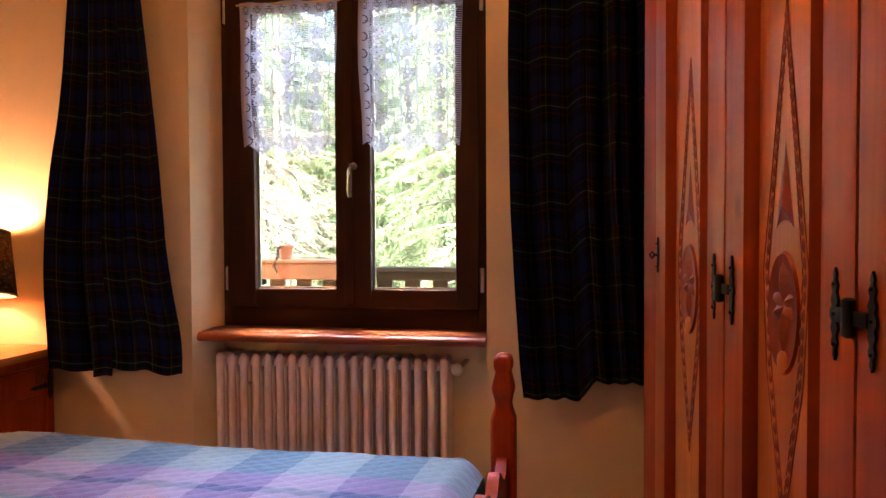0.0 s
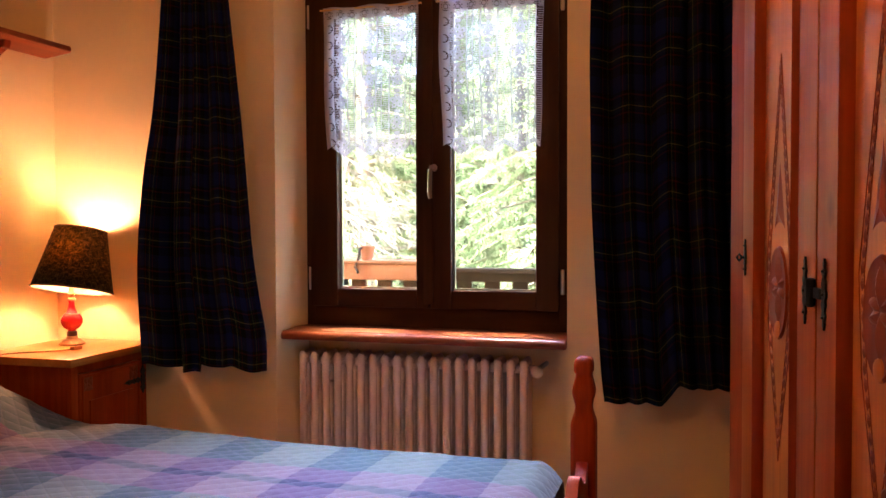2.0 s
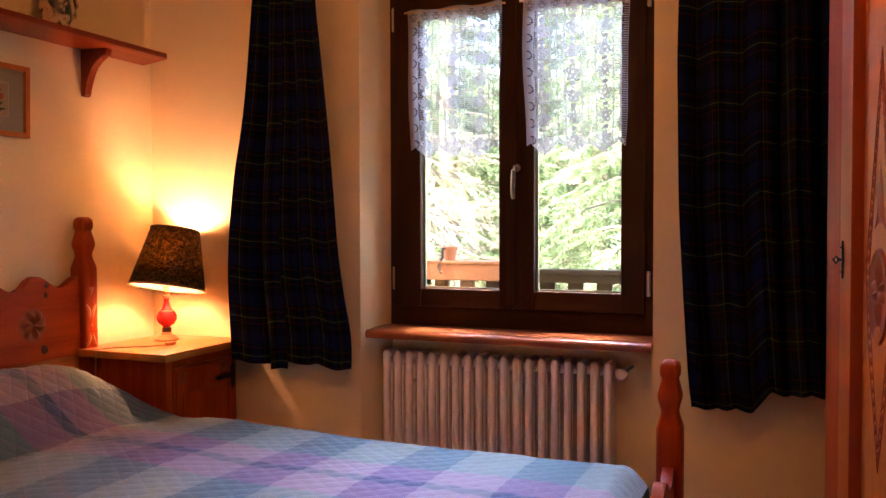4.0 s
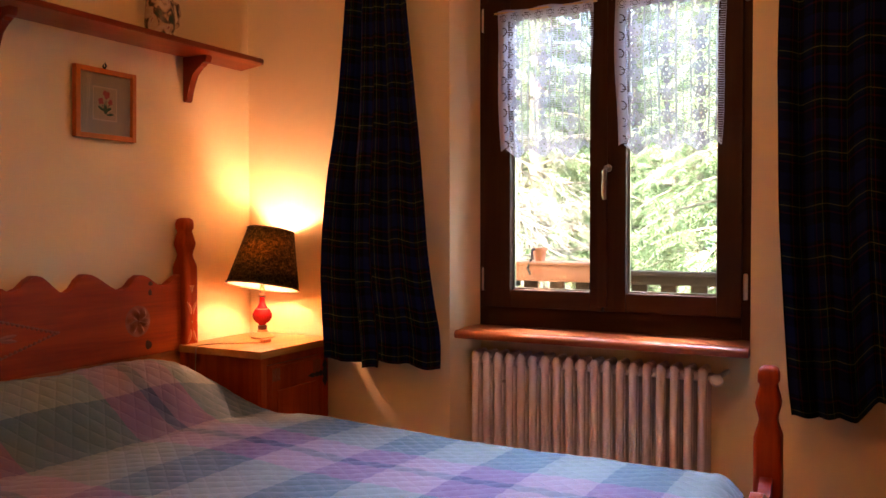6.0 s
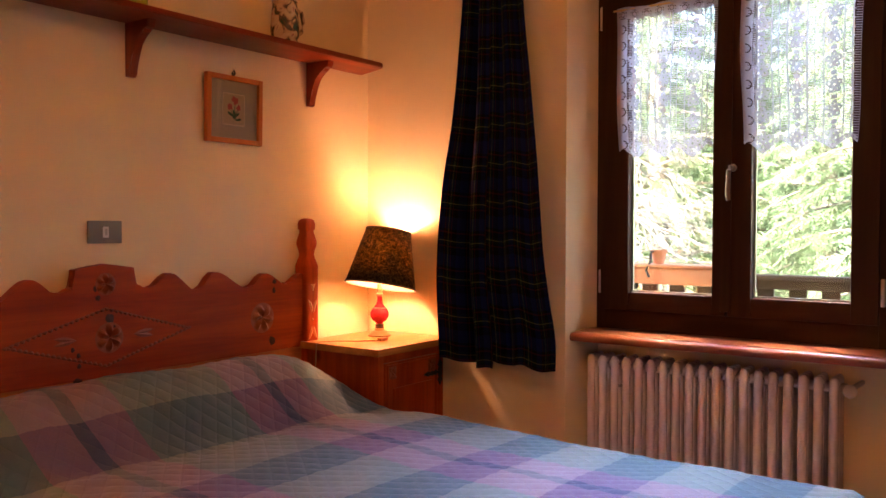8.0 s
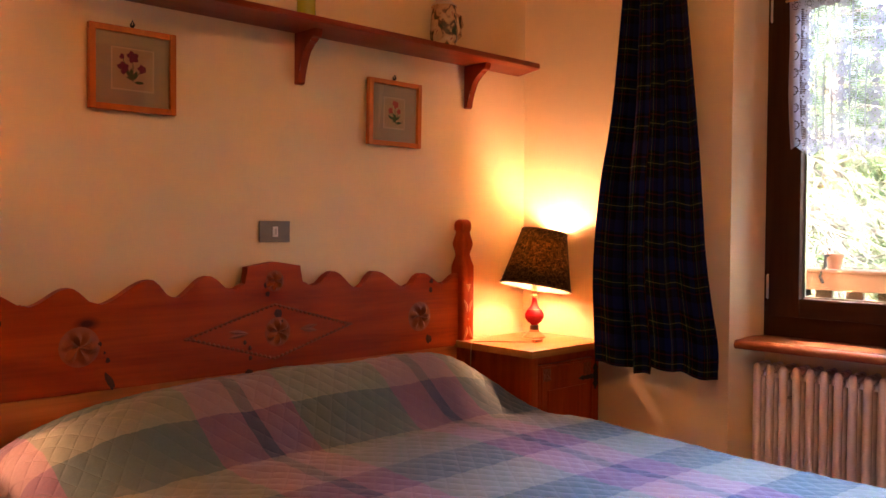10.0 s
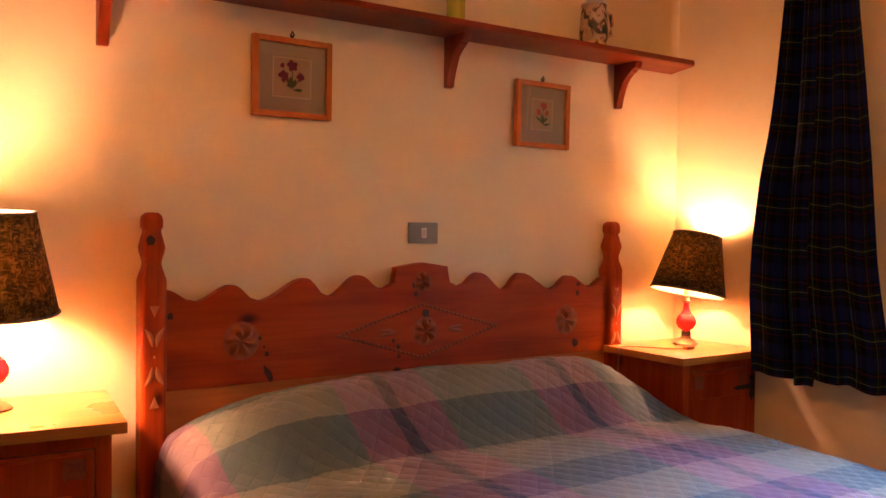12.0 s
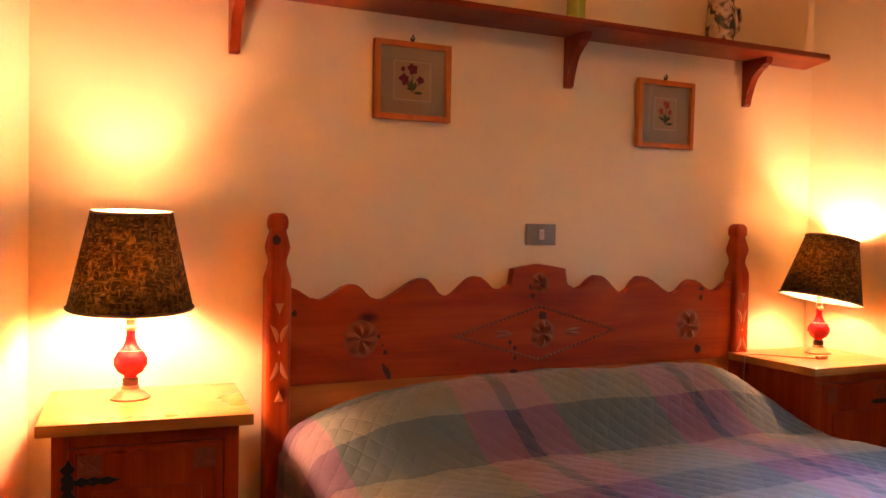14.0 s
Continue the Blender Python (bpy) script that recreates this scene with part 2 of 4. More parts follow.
def mesh_object(name, bm, material, smooth=None):
    me = bpy.data.meshes.new(name)
    bmesh.ops.recalc_face_normals(bm, faces=bm.faces)
    bm.to_mesh(me)
    bm.free()
    me.materials.append(material)
    if smooth is not None:
        me.shade_smooth()
        me.set_sharp_from_angle(angle=radians(smooth))
    return new(name, me)


def part(name, bm, material, parent, label="", smooth=40):
    ob = mesh_object(name, bm, material, smooth)
    ob.parent = parent
    return tagged(ob, label) if label else ob


def solid(name, bm, material, label, category, kind="", group="", smooth=40):
    return tagged(mesh_object(name, bm, material, smooth), label, category, group, kind)


def box(bm, lo, hi, bevel=0.0, m=None):
    c = bmesh.ops.create_cube(bm, size=1.0)["verts"]
    mid = [(a + b) / 2 for a, b in zip(lo, hi)]
    size = [abs(b - a) for a, b in zip(lo, hi)]
    bmesh.ops.transform(bm, matrix=Matrix.LocRotScale(mid, None, size), verts=c)
    if bevel:
        es = list({e for v in c for e in v.link_edges})
        r = bmesh.ops.bevel(bm, geom=es, offset=bevel, segments=2, affect="EDGES", profile=0.7)
        c = list({v for f in r["faces"] for v in f.verts} | {v for v in c if v.is_valid})
    if m is not None:
        bmesh.ops.transform(bm, matrix=m, verts=c)
    return bm


def boxes(*args, bevel=0.0):
    bm = bmesh.new()
    for lo, hi in args:
        box(bm, lo, hi, bevel)
    return bm


def lathe(profile, steps=24, square=0.0, bm=None, m=None):
    """Turns (radius, height) rows about z. square: 0 round, towards 1 a soft square."""
    bm = bm or bmesh.new()
    rings = []
    for r, z in profile:
        ring = []
        for i in range(steps):
            a = 2 * math.pi * (i + 0.5) / steps
            c, s = math.cos(a), math.sin(a)
            p = 2 + 10 * square
            k = (abs(c) ** p + abs(s) ** p) ** (-1 / p)
            v = Vector((r * k * c, r * k * s, z))
            ring.append(bm.verts.new(m @ v if m is not None else v))
        rings.append(ring)
    for a, b in zip(rings, rings[1:]):
        for i in range(steps):
            j = (i + 1) % steps
            bm.faces.new((a[i], a[j], b[j], b[i]))
    bm.faces.new(rings[0][::-1])
    bm.faces.new(rings[-1])
    return bm


def prism(outline, lo, hi, axis="x", bm=None, bevel=0.0):
    """Extrudes a 2D outline along an axis from lo to hi."""
    bm = bm or bmesh.new()
    put = {"x": lambda a, b, d: (d, a, b), "y": lambda a, b, d: (a, d, b), "z": lambda a, b, d: (a, b, d)}[axis]
    one = [bm.verts.new(put(a, b, lo)) for a, b in outline]
    two = [bm.verts.new(put(a, b, hi)) for a, b in outline]
    f = [bm.faces.new(one[::-1]), bm.faces.new(two)]
    n = len(outline)
    for i in range(n):
        bm.faces.new((one[i], one[(i + 1) % n], two[(i + 1) % n], two[i]))
    if bevel:
        es = [e for face in f for e in face.edges]
        bmesh.ops.bevel(bm, geom=es, offset=bevel, segments=2, affect="EDGES")
    return bm


def tube(points, radius, bm=None, steps=8):
    bm = bm or bmesh.new()
    pts = [Vector(p) for p in points]
    rings = []
    for i, p in enumerate(pts):
        d = (pts[min(i + 1, len(pts) - 1)] - pts[max(i - 1, 0)]).normalized()
        side = d.cross(Vector((0.13, 0.21, 0.97))).normalized()
        up = side.cross(d)
        r = radius[i] if isinstance(radius, (list, tuple)) else radius
        rings.append([bm.verts.new(p + r * (math.cos(2 * math.pi * k / steps) * side + math.sin(2 * math.pi * k / steps) * up)) for k in range(steps)])
    for a, b in zip(rings, rings[1:]):
        for k in range(steps):
            j = (k + 1) % steps
            bm.faces.new((a[k], a[j], b[j], b[k]))
    bm.faces.new(rings[0][::-1])
    bm.faces.new(rings[-1])
    return bm


# ---- the room ----
TOP = 2.45
WEST_END = -2.925
N_IN, N_OUT = 0.0, 0.36
REV_L, REV_R = 1.006, 2.116
SPLAY = 1.076
WIN_TOP = 2.02
EAST = ((3.09, 0.0), (3.94, -4.2))

solid("floor", boxes(((-0.3, -4.5, -0.12), (4.4, 0.1, 0.0))), wood("floor boards", (0.36, 0.17, 0.07), (0.22, 0.09, 0.03), "y", 0.45),
      "varnished pine board floor under the bed", "floor", "structure")
solid("ceiling", boxes(((-0.3, -4.5, TOP), (4.4, N_OUT, TOP + 0.16))), WALL, "plain white plastered bedroom ceiling", "ceiling", "structure")
solid("wall_west", boxes(((-0.3, WEST_END - 0.3, 0), (0, N_OUT, TOP))), WALL, "warm white plastered wall behind the headboard", "wall", "structure")
bm = bmesh.new()
prism([(0, N_IN), (REV_L, N_IN), (SPLAY, 0.135), (SPLAY, N_OUT), (0, N_OUT)], 0, TOP, "z", bm)
box(bm, (REV_R, N_IN, 0), (4.4, N_OUT, TOP))
box(bm, (REV_L, N_IN, WIN_TOP), (REV_R, N_OUT, TOP))
box(bm, (SPLAY, 0.14, 0), (REV_R, N_OUT, 0.665))
solid("wall_north", bm, WALL, "thick white plastered wall with a deep window niche", "wall", "structure")
solid("wall_south", prism([(0, WEST_END), (0.62, WEST_END - 0.11), (0.62, -4.2), (4.4, -4.2), (4.4, -4.5), (-0.3, -4.5), (-0.3, WEST_END - 0.3), (0, WEST_END - 0.3)], 0, TOP, "z"),
      WALL, "white plastered wall beside the bedside table", "wall", "structure")
(ax, ay), (bx_, by_) = EAST
solid("wall_east", prism([(ax, ay), (bx_, by_), (4.4, by_), (4.4, ay)], 0, TOP, "z"), WALL, "white plastered wall behind the wardrobe", "wall", "structure")

# ---- window ----
win = thing("window_1", ((REV_L + REV_R) / 2, 0.13, 0.70), 0, "two-leaf dark brown wooden window, closed", "window", kind="structure")
WX0, WX1, WZ1 = 1.078 - 1.564, 2.106 - 1.564, 1.32
for fx in (WX0, WX1 - 0.034):
    part("frame_upright", boxes(((fx, 0, 0), (fx + 0.034, 0.07, WZ1)), bevel=0.003), DARK_WOOD["z"], win)
for fz, fh in ((0, 0.082), (WZ1 - 0.06, 0.06)):
    part("frame_rail", boxes(((WX0 + 0.034, 0, fz), (WX1 - 0.034, 0.07, fz + fh)), bevel=0.003), DARK_WOOD["x"], win)
solid("window_surround", boxes(((2.106, 0.135, 0.70), (REV_R, 0.2, WIN_TOP))), DARK_WOOD["z"],
      "dark wooden strip between window frame and plaster", "trim", "structure")


def sash(x0, x1, g0, g1):
    """One leaf: stiles, rails with a moulded inner edge, glazing beads, a pane."""
    leaf = new("sash")
    leaf.parent = win
    z0, z1, gz0, gz1 = 0.084, WZ1 - 0.05, 0.152, WZ1 - 0.12
    part("stile", boxes(((x0, -0.022, z0), (g0, 0.04, z1)), bevel=0.005), DARK_WOOD["z"], leaf)
    part("stile", boxes(((g1, -0.022, z0), (x1, 0.04, z1)), bevel=0.005), DARK_WOOD["z"], leaf)
    part("rail", boxes(((g0, -0.02, z0), (g1, 0.038, gz0)), bevel=0.005), DARK_WOOD["x"], leaf)
    part("rail", boxes(((g0, -0.02, gz1), (g1, 0.038, z1)), bevel=0.005), DARK_WOOD["x"], leaf)
    b = 0.007
    part("glazing_seal", boxes(((g0, 0.012, gz0), (g0 + b, 0.022, gz1)), ((g1 - b, 0.012, gz0), (g1, 0.022, gz1)),
                               ((g0 + b, 0.012, gz0), (g1 - b, 0.022, gz0 + b))), STEEL, leaf, "pale metal glazing strip")
    pane = part("pane", boxes(((g0, 0.024, gz0), (g1, 0.028, gz1))), GLASS, leaf, "clear glass pane", None)
    pane.visible_shadow = False


sash(1.104 - 1.564, 1.585 - 1.564, 1.217 - 1.564, 1.537 - 1.564)
sash(1.592 - 1.564, 2.074 - 1.564, 1.673 - 1.564, 1.992 - 1.564)
part("astragal", boxes(((0.004, -0.034, 0.10), (0.042, -0.0225, WZ1 - 0.06)), bevel=0.005), DARK_WOOD["z"], win)
handle = part("window_handle", lathe([(0.013, 0), (0.014, 0.004), (0.012, 0.010), (0.008, 0.012)], 16, m=pose(0.045, -0.022, 0.61, 90)), BRONZE, win, "pale bronze lever window handle")
grip = tube([(0.045, -0.03, 0.612), (0.045, -0.058, 0.612), (0.043, -0.066, 0.600), (0.040, -0.066, 0.52), (0.042, -0.062, 0.495)], [0.007, 0.007, 0.008, 0.009, 0.007])
part("grip", grip, BRONZE, handle)
for hx in (WX0 + 0.022, WX1 - 0.020):
    for hz in (0.145, 1.16):
        part("hinge", lathe([(0.006, 0), (0.008, 0.004), (0.008, 0.085), (0.006, 0.09)], 10, m=pose(hx, -0.012, hz)), STEEL, win, "small steel hinge barrel")

sill_bm = prism([(-0.010, 0.670), (-0.010, 0.7015), (0.145, 0.708), (0.145, 0.670)], 1.048, REV_R - 0.001, "x", bevel=0.002)
sill = solid("window_sill", sill_bm, SILL_WOOD, "reddish varnished wooden window sill board with rounded nosing", "window sill", "structure")
nose = prism([(-0.013, 0.668), (-0.028, 0.668), (-0.034, 0.674), (-0.036, 0.683), (-0.033, 0.692), (-0.025, 0.698), (-0.013, 0.700)], 1.042, REV_R - 0.001, "x", bevel=0.002)
part("nosing", nose, SILL_WOOD, sill, "rounded front nosing")


# ---- lace half curtains ----
def lace(name, x0, x1, y, z1, seed, flare):
    """Net drawn as real threads: columns of flowers, ladder bands, plain ribs and a scalloped hem."""
    w, h, step = x1 - x0, z1 - 1.355, 0.0016
    nx, nz = int(w / step), int(h / step)
    verts, faces, ids = [], [], {}
    P = 0.116

    def inside(u, v):
        col = (u - 0.042) % P
        point = abs(((col - 0.031) / P + 0.5) % 1 - 0.5) * 2
        rim = h - 0.040 * point - v
        if rim < 0:
            return False
        if v < 0.046:
            a = (u % 0.048) - 0.024
            r = math.hypot(a, v - 0.028)
            return not (0.0075 < r < 0.0100 or 0.014 < r < 0.017 and v % 0.01 < 0.005)
        if u < 0.042:
            a, b = u - 0.022, ((v + 0.01) % 0.062) - 0.031
            r = math.hypot(a, b)
            return not (0.012 < r < 0.016 and a > -0.004 or 0.004 < abs(b) < 0.006 and a > 0.004)
        if rim < 0.017:
            return math.hypot((u % 0.013) - 0.0065, rim - 0.008) > 0.0026
        if col < 0.062:
            a, b = col - 0.031, (v % 0.080) - 0.040
            r = math.hypot(a, b)
            if r < 0.0078:
                return r > 0.0034
            for k in range(5):
                t = math.pi * (-0.5 + 0.4 * k)
                along, off = a * math.cos(t) + b * math.sin(t) - 0.0180, -a * math.sin(t) + b * math.cos(t)
                q = math.hypot(along / 1.15, off)
                if q < 0.0100:
                    return q > 0.0028
            if abs(abs(b) - 0.037) < 0.0035 and abs(a) < 0.011:
                return True
            return abs(a) < 0.0012 or int(v / step) % 4 == 0 or abs(a) > 0.0290
        g = col - 0.062
        if g < 0.004 or 0.0225 < g < 0.0265 or g > P - 0.066:
            return True
        if 0.0265 <= g <= 0.0325:
            return int(v / 0.0048) % 6 == 0
        return int(v / 0.0040) % 2 == 0

    def vert(i, k):
        if (i, k) not in ids:
            u, v = i * step, k * step
            d = v / h
            xx = x0 + u + flare * d * d * (0.5 - u / w) + 0.003 * math.sin(7 * d + seed)
            yy = y + (0.007 * math.sin(u * 44 + seed + 0.6 * math.sin(5 * d)) + 0.004 * math.sin(u * 97 + 2 * seed)) * (0.5 + 0.6 * d)
            ids[i, k] = len(verts)
            verts.append((xx, yy, z1 - v + 0.004 * math.sin(u * 38 + seed)))
        return ids[i, k]

    for i in range(nx):
        for k in range(nz):
            if inside((i + 0.5) * step, (k + 0.5) * step):
                faces.append((vert(i, k), vert(i + 1, k), vert(i + 1, k + 1), vert(i, k + 1)))
    me = bpy.data.meshes.new(name)
    me.from_pydata(verts, [], faces)
    me.materials.append(LACE)
    me.shade_smooth()
    top = thing(name, ((x0 + x1) / 2, y, z1), 0, "short white lace half curtain with flower columns and scalloped hem", "lace curtain", "lace curtains on the window")
    cloth = new("lace_cloth", me)
    cloth.parent = top
    cloth.matrix_parent_inverse = pose(-(x0 + x1) / 2, -y, -z1)
    rod = tube([(x0 - 0.012, y + 0.004, z1 - 0.006), (x1 + 0.012, y + 0.004, z1 - 0.006)], 0.004)
    bmesh.ops.translate(rod, verts=rod.verts, vec=(-(x0 + x1) / 2, -y, -z1))
    part("rod", rod, BRASS, top, "thin brass curtain rod")


lace("lace_curtain", 1.168, 1.552, 0.088, 1.925, 0.4, 0.03)
lace("lace_curtain", 1.632, 2.020, 0.088, 1.925, 2.1, 0.028)


# ---- tartan curtains ----
def drape(name, label, edge_a, edge_b, y, z_top, z_bot, pleats, seed, depth, hem):
    """A gathered curtain: cloth width spread over the pleats between two curved edges, given as (x, z) from the top down."""
    def along(edge, z):
        for (x0, z0), (x1, z1) in zip(edge, edge[1:]):
            if z >= z1:
                t = max(0.0, (z0 - z) / (z0 - z1))
                return x0 + (x1 - x0) * t
        return edge[-1][0]

    bm = bmesh.new()
    uv = bm.loops.layers.uv.new("UVMap")
    nu, nv = 150, 90
    width = 1.12
    grid = []
    for j in range(nv + 1):
        d = j / nv
        row = []
        zc = z_top + (z_bot - z_top) * d
        xa, xb = (sum(along(e, zc + k * 0.03) for k in (-2, -1, 0, 1, 2)) / 5 for e in (edge_a, edge_b))
        for i in range(nu + 1):
            s = i / nu
            ph = 2 * math.pi * pleats * (s + 0.035 * math.sin(6 * s + seed + 1.4 * d)) + seed
            amp = depth * (0.45 + 0.55 * d) * (0.7 + 0.45 * math.sin(3.1 * s * pleats / 2 + seed))
            yy = y - amp * (math.sin(ph) * 0.5 + 0.22 * math.sin(2 * ph + 0.7))
            xx = xa + (xb - xa) * (s + 0.010 * math.sin(2 * ph) * (1 - d * 0.4))
            zz = z_top + (z_bot - z_top) * d + d * hem(s) + 0.010 * d * math.sin(ph)
            row.append((bm.verts.new((xx, min(yy, -0.012), zz)), (s * width, d * (z_top - z_bot))))
        grid.append(row)
    for j in range(nv):
        for i in range(nu):
            q = (grid[j][i], grid[j][i + 1], grid[j + 1][i + 1], grid[j + 1][i])
            f = bm.faces.new([v for v, _ in q])
            for lp, (_, t) in zip(f.loops, q):
                lp[uv].uv = t
    ob = solid(name, bm, TARTAN, label, "curtain", group="tartan curtains", smooth=180)
    sol = ob.modifiers.new("thickness", "SOLIDIFY")
    sol.thickness, sol.offset = 0.0025, 0
    return ob


drape("curtain", "dark navy and green tartan wool curtain hanging beside the window", ((0.600, 2.22), (0.577, 1.92), (0.553, 1.65), (0.531, 1.48), (0.496, 1.31), (0.470, 1.08), (0.462, 0.89), (0.474, 0.69), (0.485, 0.54)),
      ((0.835, 2.22), (0.863, 1.91), (0.895, 1.63), (0.923, 1.36), (0.953, 0.99), (0.988, 0.775), (1.012, 0.68), (1.008, 0.54)), -0.075, 2.22, 0.556, 3, 0.6, 0.080,
      lambda s: -0.004 if s < 0.26 else (-0.024 if s < 0.48 else 0.024 - 0.034 * s))
drape("curtain", "dark navy and green tartan wool curtain hanging beside the wardrobe", ((2.208, 2.22), (2.210, 1.84), (2.207, 1.65), (2.215, 1.18), (2.231, 0.90), (2.249, 0.63), (2.268, 0.51)),
      ((2.70, 2.22), (2.72, 1.2), (2.76, 0.5)), -0.095, 2.22, 0.570, 4, 2.3, 0.135, lambda s: -0.060 / (1 + math.exp((s - 0.41) / 0.02)))
rail_top = thing("curtain_rail", (1.6, -0.07, 2.24), 0, "dark wooden curtain rail above the window", "curtain rail")
part("pole", tube([(-1.1, 0, 0), (1.2, 0, 0)], 0.014), RED_WOOD["x"], rail_top)
for px in (-1.0, 1.1):
    part("bracket", boxes(((px - 0.01, -0.01, -0.02), (px + 0.01, 0.069, 0.02)), bevel=0.003), RED_WOOD["x"], rail_top)

# ---- radiator ----
rad = thing("radiator", (1.072, 0.085, 0.0), 0, "cream enamelled tubular steel column radiator in the niche", "radiator")
SECTIONS, PITCH = 19, 0.0478
sec = bmesh.new()
for dy in (-0.040, 0.0, 0.040):
    lathe([(0.008, 0.118), (0.0148, 0.126), (0.0148, 0.592), (0.0138, 0.604), (0.0100, 0.613), (0.004, 0.616)], 18, bm=sec, m=pose(0, dy, 0))
for z in (0.132, 0.578, 0.597):
    tube([(0, -0.038, z), (0, 0.038, z)], 0.0155, sec, 14)
bmesh.ops.recalc_face_normals(sec, faces=sec.faces)
sec_me = bpy.data.meshes.new("section")
sec.to_mesh(sec_me)
sec.free()
sec_me.materials.append(ENAMEL)
sec_me.shade_smooth()
sec_me.set_sharp_from_angle(angle=radians(50))
for i in range(SECTIONS):
    s = new("section", sec_me)
    s.parent = rad
    s.location = (0.024 + i * PITCH, 0, 0)
hub = bmesh.new()
for z in (0.127, 0.578):
    tube([(0.02, 0, z), (0.024 + (SECTIONS - 1) * PITCH + 0.004, 0, z)], 0.018, hub, 12)
part("header_tube", hub, ENAMEL, rad)
xe = 0.024 + (SECTIONS - 1) * PITCH
valve = part("valve", lathe([(0.016, 0), (0.016, 0.018), (0.011, 0.020), (0.011, 0.045)], 14, m=pose(xe + 0.014, -0.005, 0.578, 0, 90)), STEEL, rad, "nickel radiator valve body")
part("valve_knob", lathe([(0.010, 0), (0.019, 0.006), (0.022, 0.016), (0.020, 0.030), (0.010, 0.036)], 18, m=pose(xe + 0.045, -0.030, 0.566, 60, 0, 10)), WHITE_PLASTIC, valve, "round white valve knob")
part("pipe", tube([(xe + 0.045, 0.0, 0.578), (xe + 0.062, 0.02, 0.590), (xe + 0.066, 0.056, 0.592)], 0.009), STEEL, valve)
part("bleed_valve", lathe([(0.006, 0), (0.006, 0.012), (0.003, 0.014)], 10, m=pose(0.004, 0, 0.578, 0, -90)), BRASS, rad, "small brass bleed screw")
for bx0 in (0.12, 0.72):
    part("wall_bracket", boxes(((bx0, 0.03, 0.50), (bx0 + 0.02, 0.054, 0.60)), ((bx0, -0.02, 0.495), (bx0 + 0.02, 0.05, 0.503))), STEEL, rad)
for fx in (0.024, xe):
    part("foot", boxes(((fx - 0.012, -0.04, 0.0), (fx + 0.012, 0.04, 0.105)), bevel=0.003), ENAMEL, rad)

# ---- carving ----
def petal(bm, m, length, width, rise=0.006, bend=0.0):
    """A chip-carved leaf: a ridge between two points, lying on the local xz plane and facing +y."""
    n, left, mid, right = 6, [], [], []
    for i in range(n + 1):
        t = i / n
        w = width * math.sin(math.pi * t) ** 0.8 / 2 if 0 < t < 1 else 0.0004
        c = bend * math.sin(math.pi * t)
        z = length * t
        left.append(bm.verts.new(m @ Vector((c - w, 0.0005, z))))
        mid.append(bm.verts.new(m @ Vector((c, rise * math.sin(math.pi * min(max(t, 0.02), 0.98)), z))))
        right.append(bm.verts.new(m @ Vector((c + w, 0.0005, z))))
    for i in range(n):
        bm.faces.new((left[i], mid[i], mid[i + 1], left[i + 1]))
        bm.faces.new((mid[i], right[i], right[i + 1], mid[i + 1]))


def rosette(m, r, count=6, bend=0.25, stretch=1.0):
    """Chip-carved wheel as one relief: ridged petals that sweep round, inside a raised rim."""
    bm = bmesh.new()
    nr, na = 9, 72
    rows = []
    for i in range(1, nr + 1):
        q = i / nr
        row = []
        for k in range(na):
            a = 2 * math.pi * k / na
            w = (count * (a / (2 * math.pi) + bend * 0.35 * q)) % 1
            ridge = max(0.0, 1 - abs(2 * w - 1) * (1.0 + 0.9 * abs(2 * q - 1)))
            h = 0.0006 + 0.016 * ridge * math.sin(math.pi * min(1, q / 0.92)) if q < 0.93 else (0.0060 if q < 0.99 else 0.0002)
            row.append(bm.verts.new(m @ Vector((r * q * math.cos(a), h, r * q * math.sin(a) * stretch))))
        rows.append(row)
    mid = bm.verts.new(m @ Vector((0, 0.001, 0)))
    for k in range(na):
        j = (k + 1) % na
        bm.faces.new((mid, rows[0][k], rows[0][j]))
        for a, b in zip(rows, rows[1:]):
            bm.faces.new((a[k], b[k], b[j], a[j]))
    return bm


def leaf_part(m, length, width, rise, bend, parent, material, label=""):
    bm = bmesh.new()
    petal(bm, m, length, width, rise, bend)
    part("carved_leaf", bm, material, parent, label, None)


def chips(m, corners, gap=0.018, size=0.016, closed=True, wide=0.5):
    """A running chain of small chips along a polyline."""
    bm = bmesh.new()
    ends = list(zip(corners, corners[1:] + corners[:1])) if closed else list(zip(corners, corners[1:]))
    for (x0, z0), (x1, z1) in ends:
        d = math.hypot(x1 - x0, z1 - z0)
        n = max(1, int(d / gap))
        ang = math.degrees(math.atan2(x1 - x0, z1 - z0))
        for k in range(n):
            t = (k + 0.2) / n
            petal(bm, m @ pose(x0 + (x1 - x0) * t, 0, z0 + (z1 - z0) * t, 0, ang, 0), size, size * wide, 0.004, size * 0.15)
    return bm


# ---- bed ----
BED_Y = -1.352
bed = thing("bed", (0.0, BED_Y, 0.0), 0, "carved honey pine double bed with scalloped headboard", "bed")
EAST_FACE = pose(0, 0, 0, 0, 0, -90)


def bed_post(at, height, parent):
    h = height
    prof = [(0.036, 0.0), (0.036, h - 0.195), (0.034, h - 0.186), (0.026, h - 0.160), (0.0235, h - 0.146), (0.026, h - 0.130), (0.031, h - 0.112),
            (0.0325, h - 0.100), (0.029, h - 0.082), (0.023, h - 0.058), (0.0225, h - 0.050), (0.027, h - 0.043), (0.0275, h - 0.022), (0.024, h - 0.009), (0.015, h - 0.001), (0.004, h)]
    bm = lathe(prof, 40, 0.7)
    bmesh.ops.translate(bm, verts=bm.verts, vec=at)
    return part("post", bm, PINE["z"], parent)


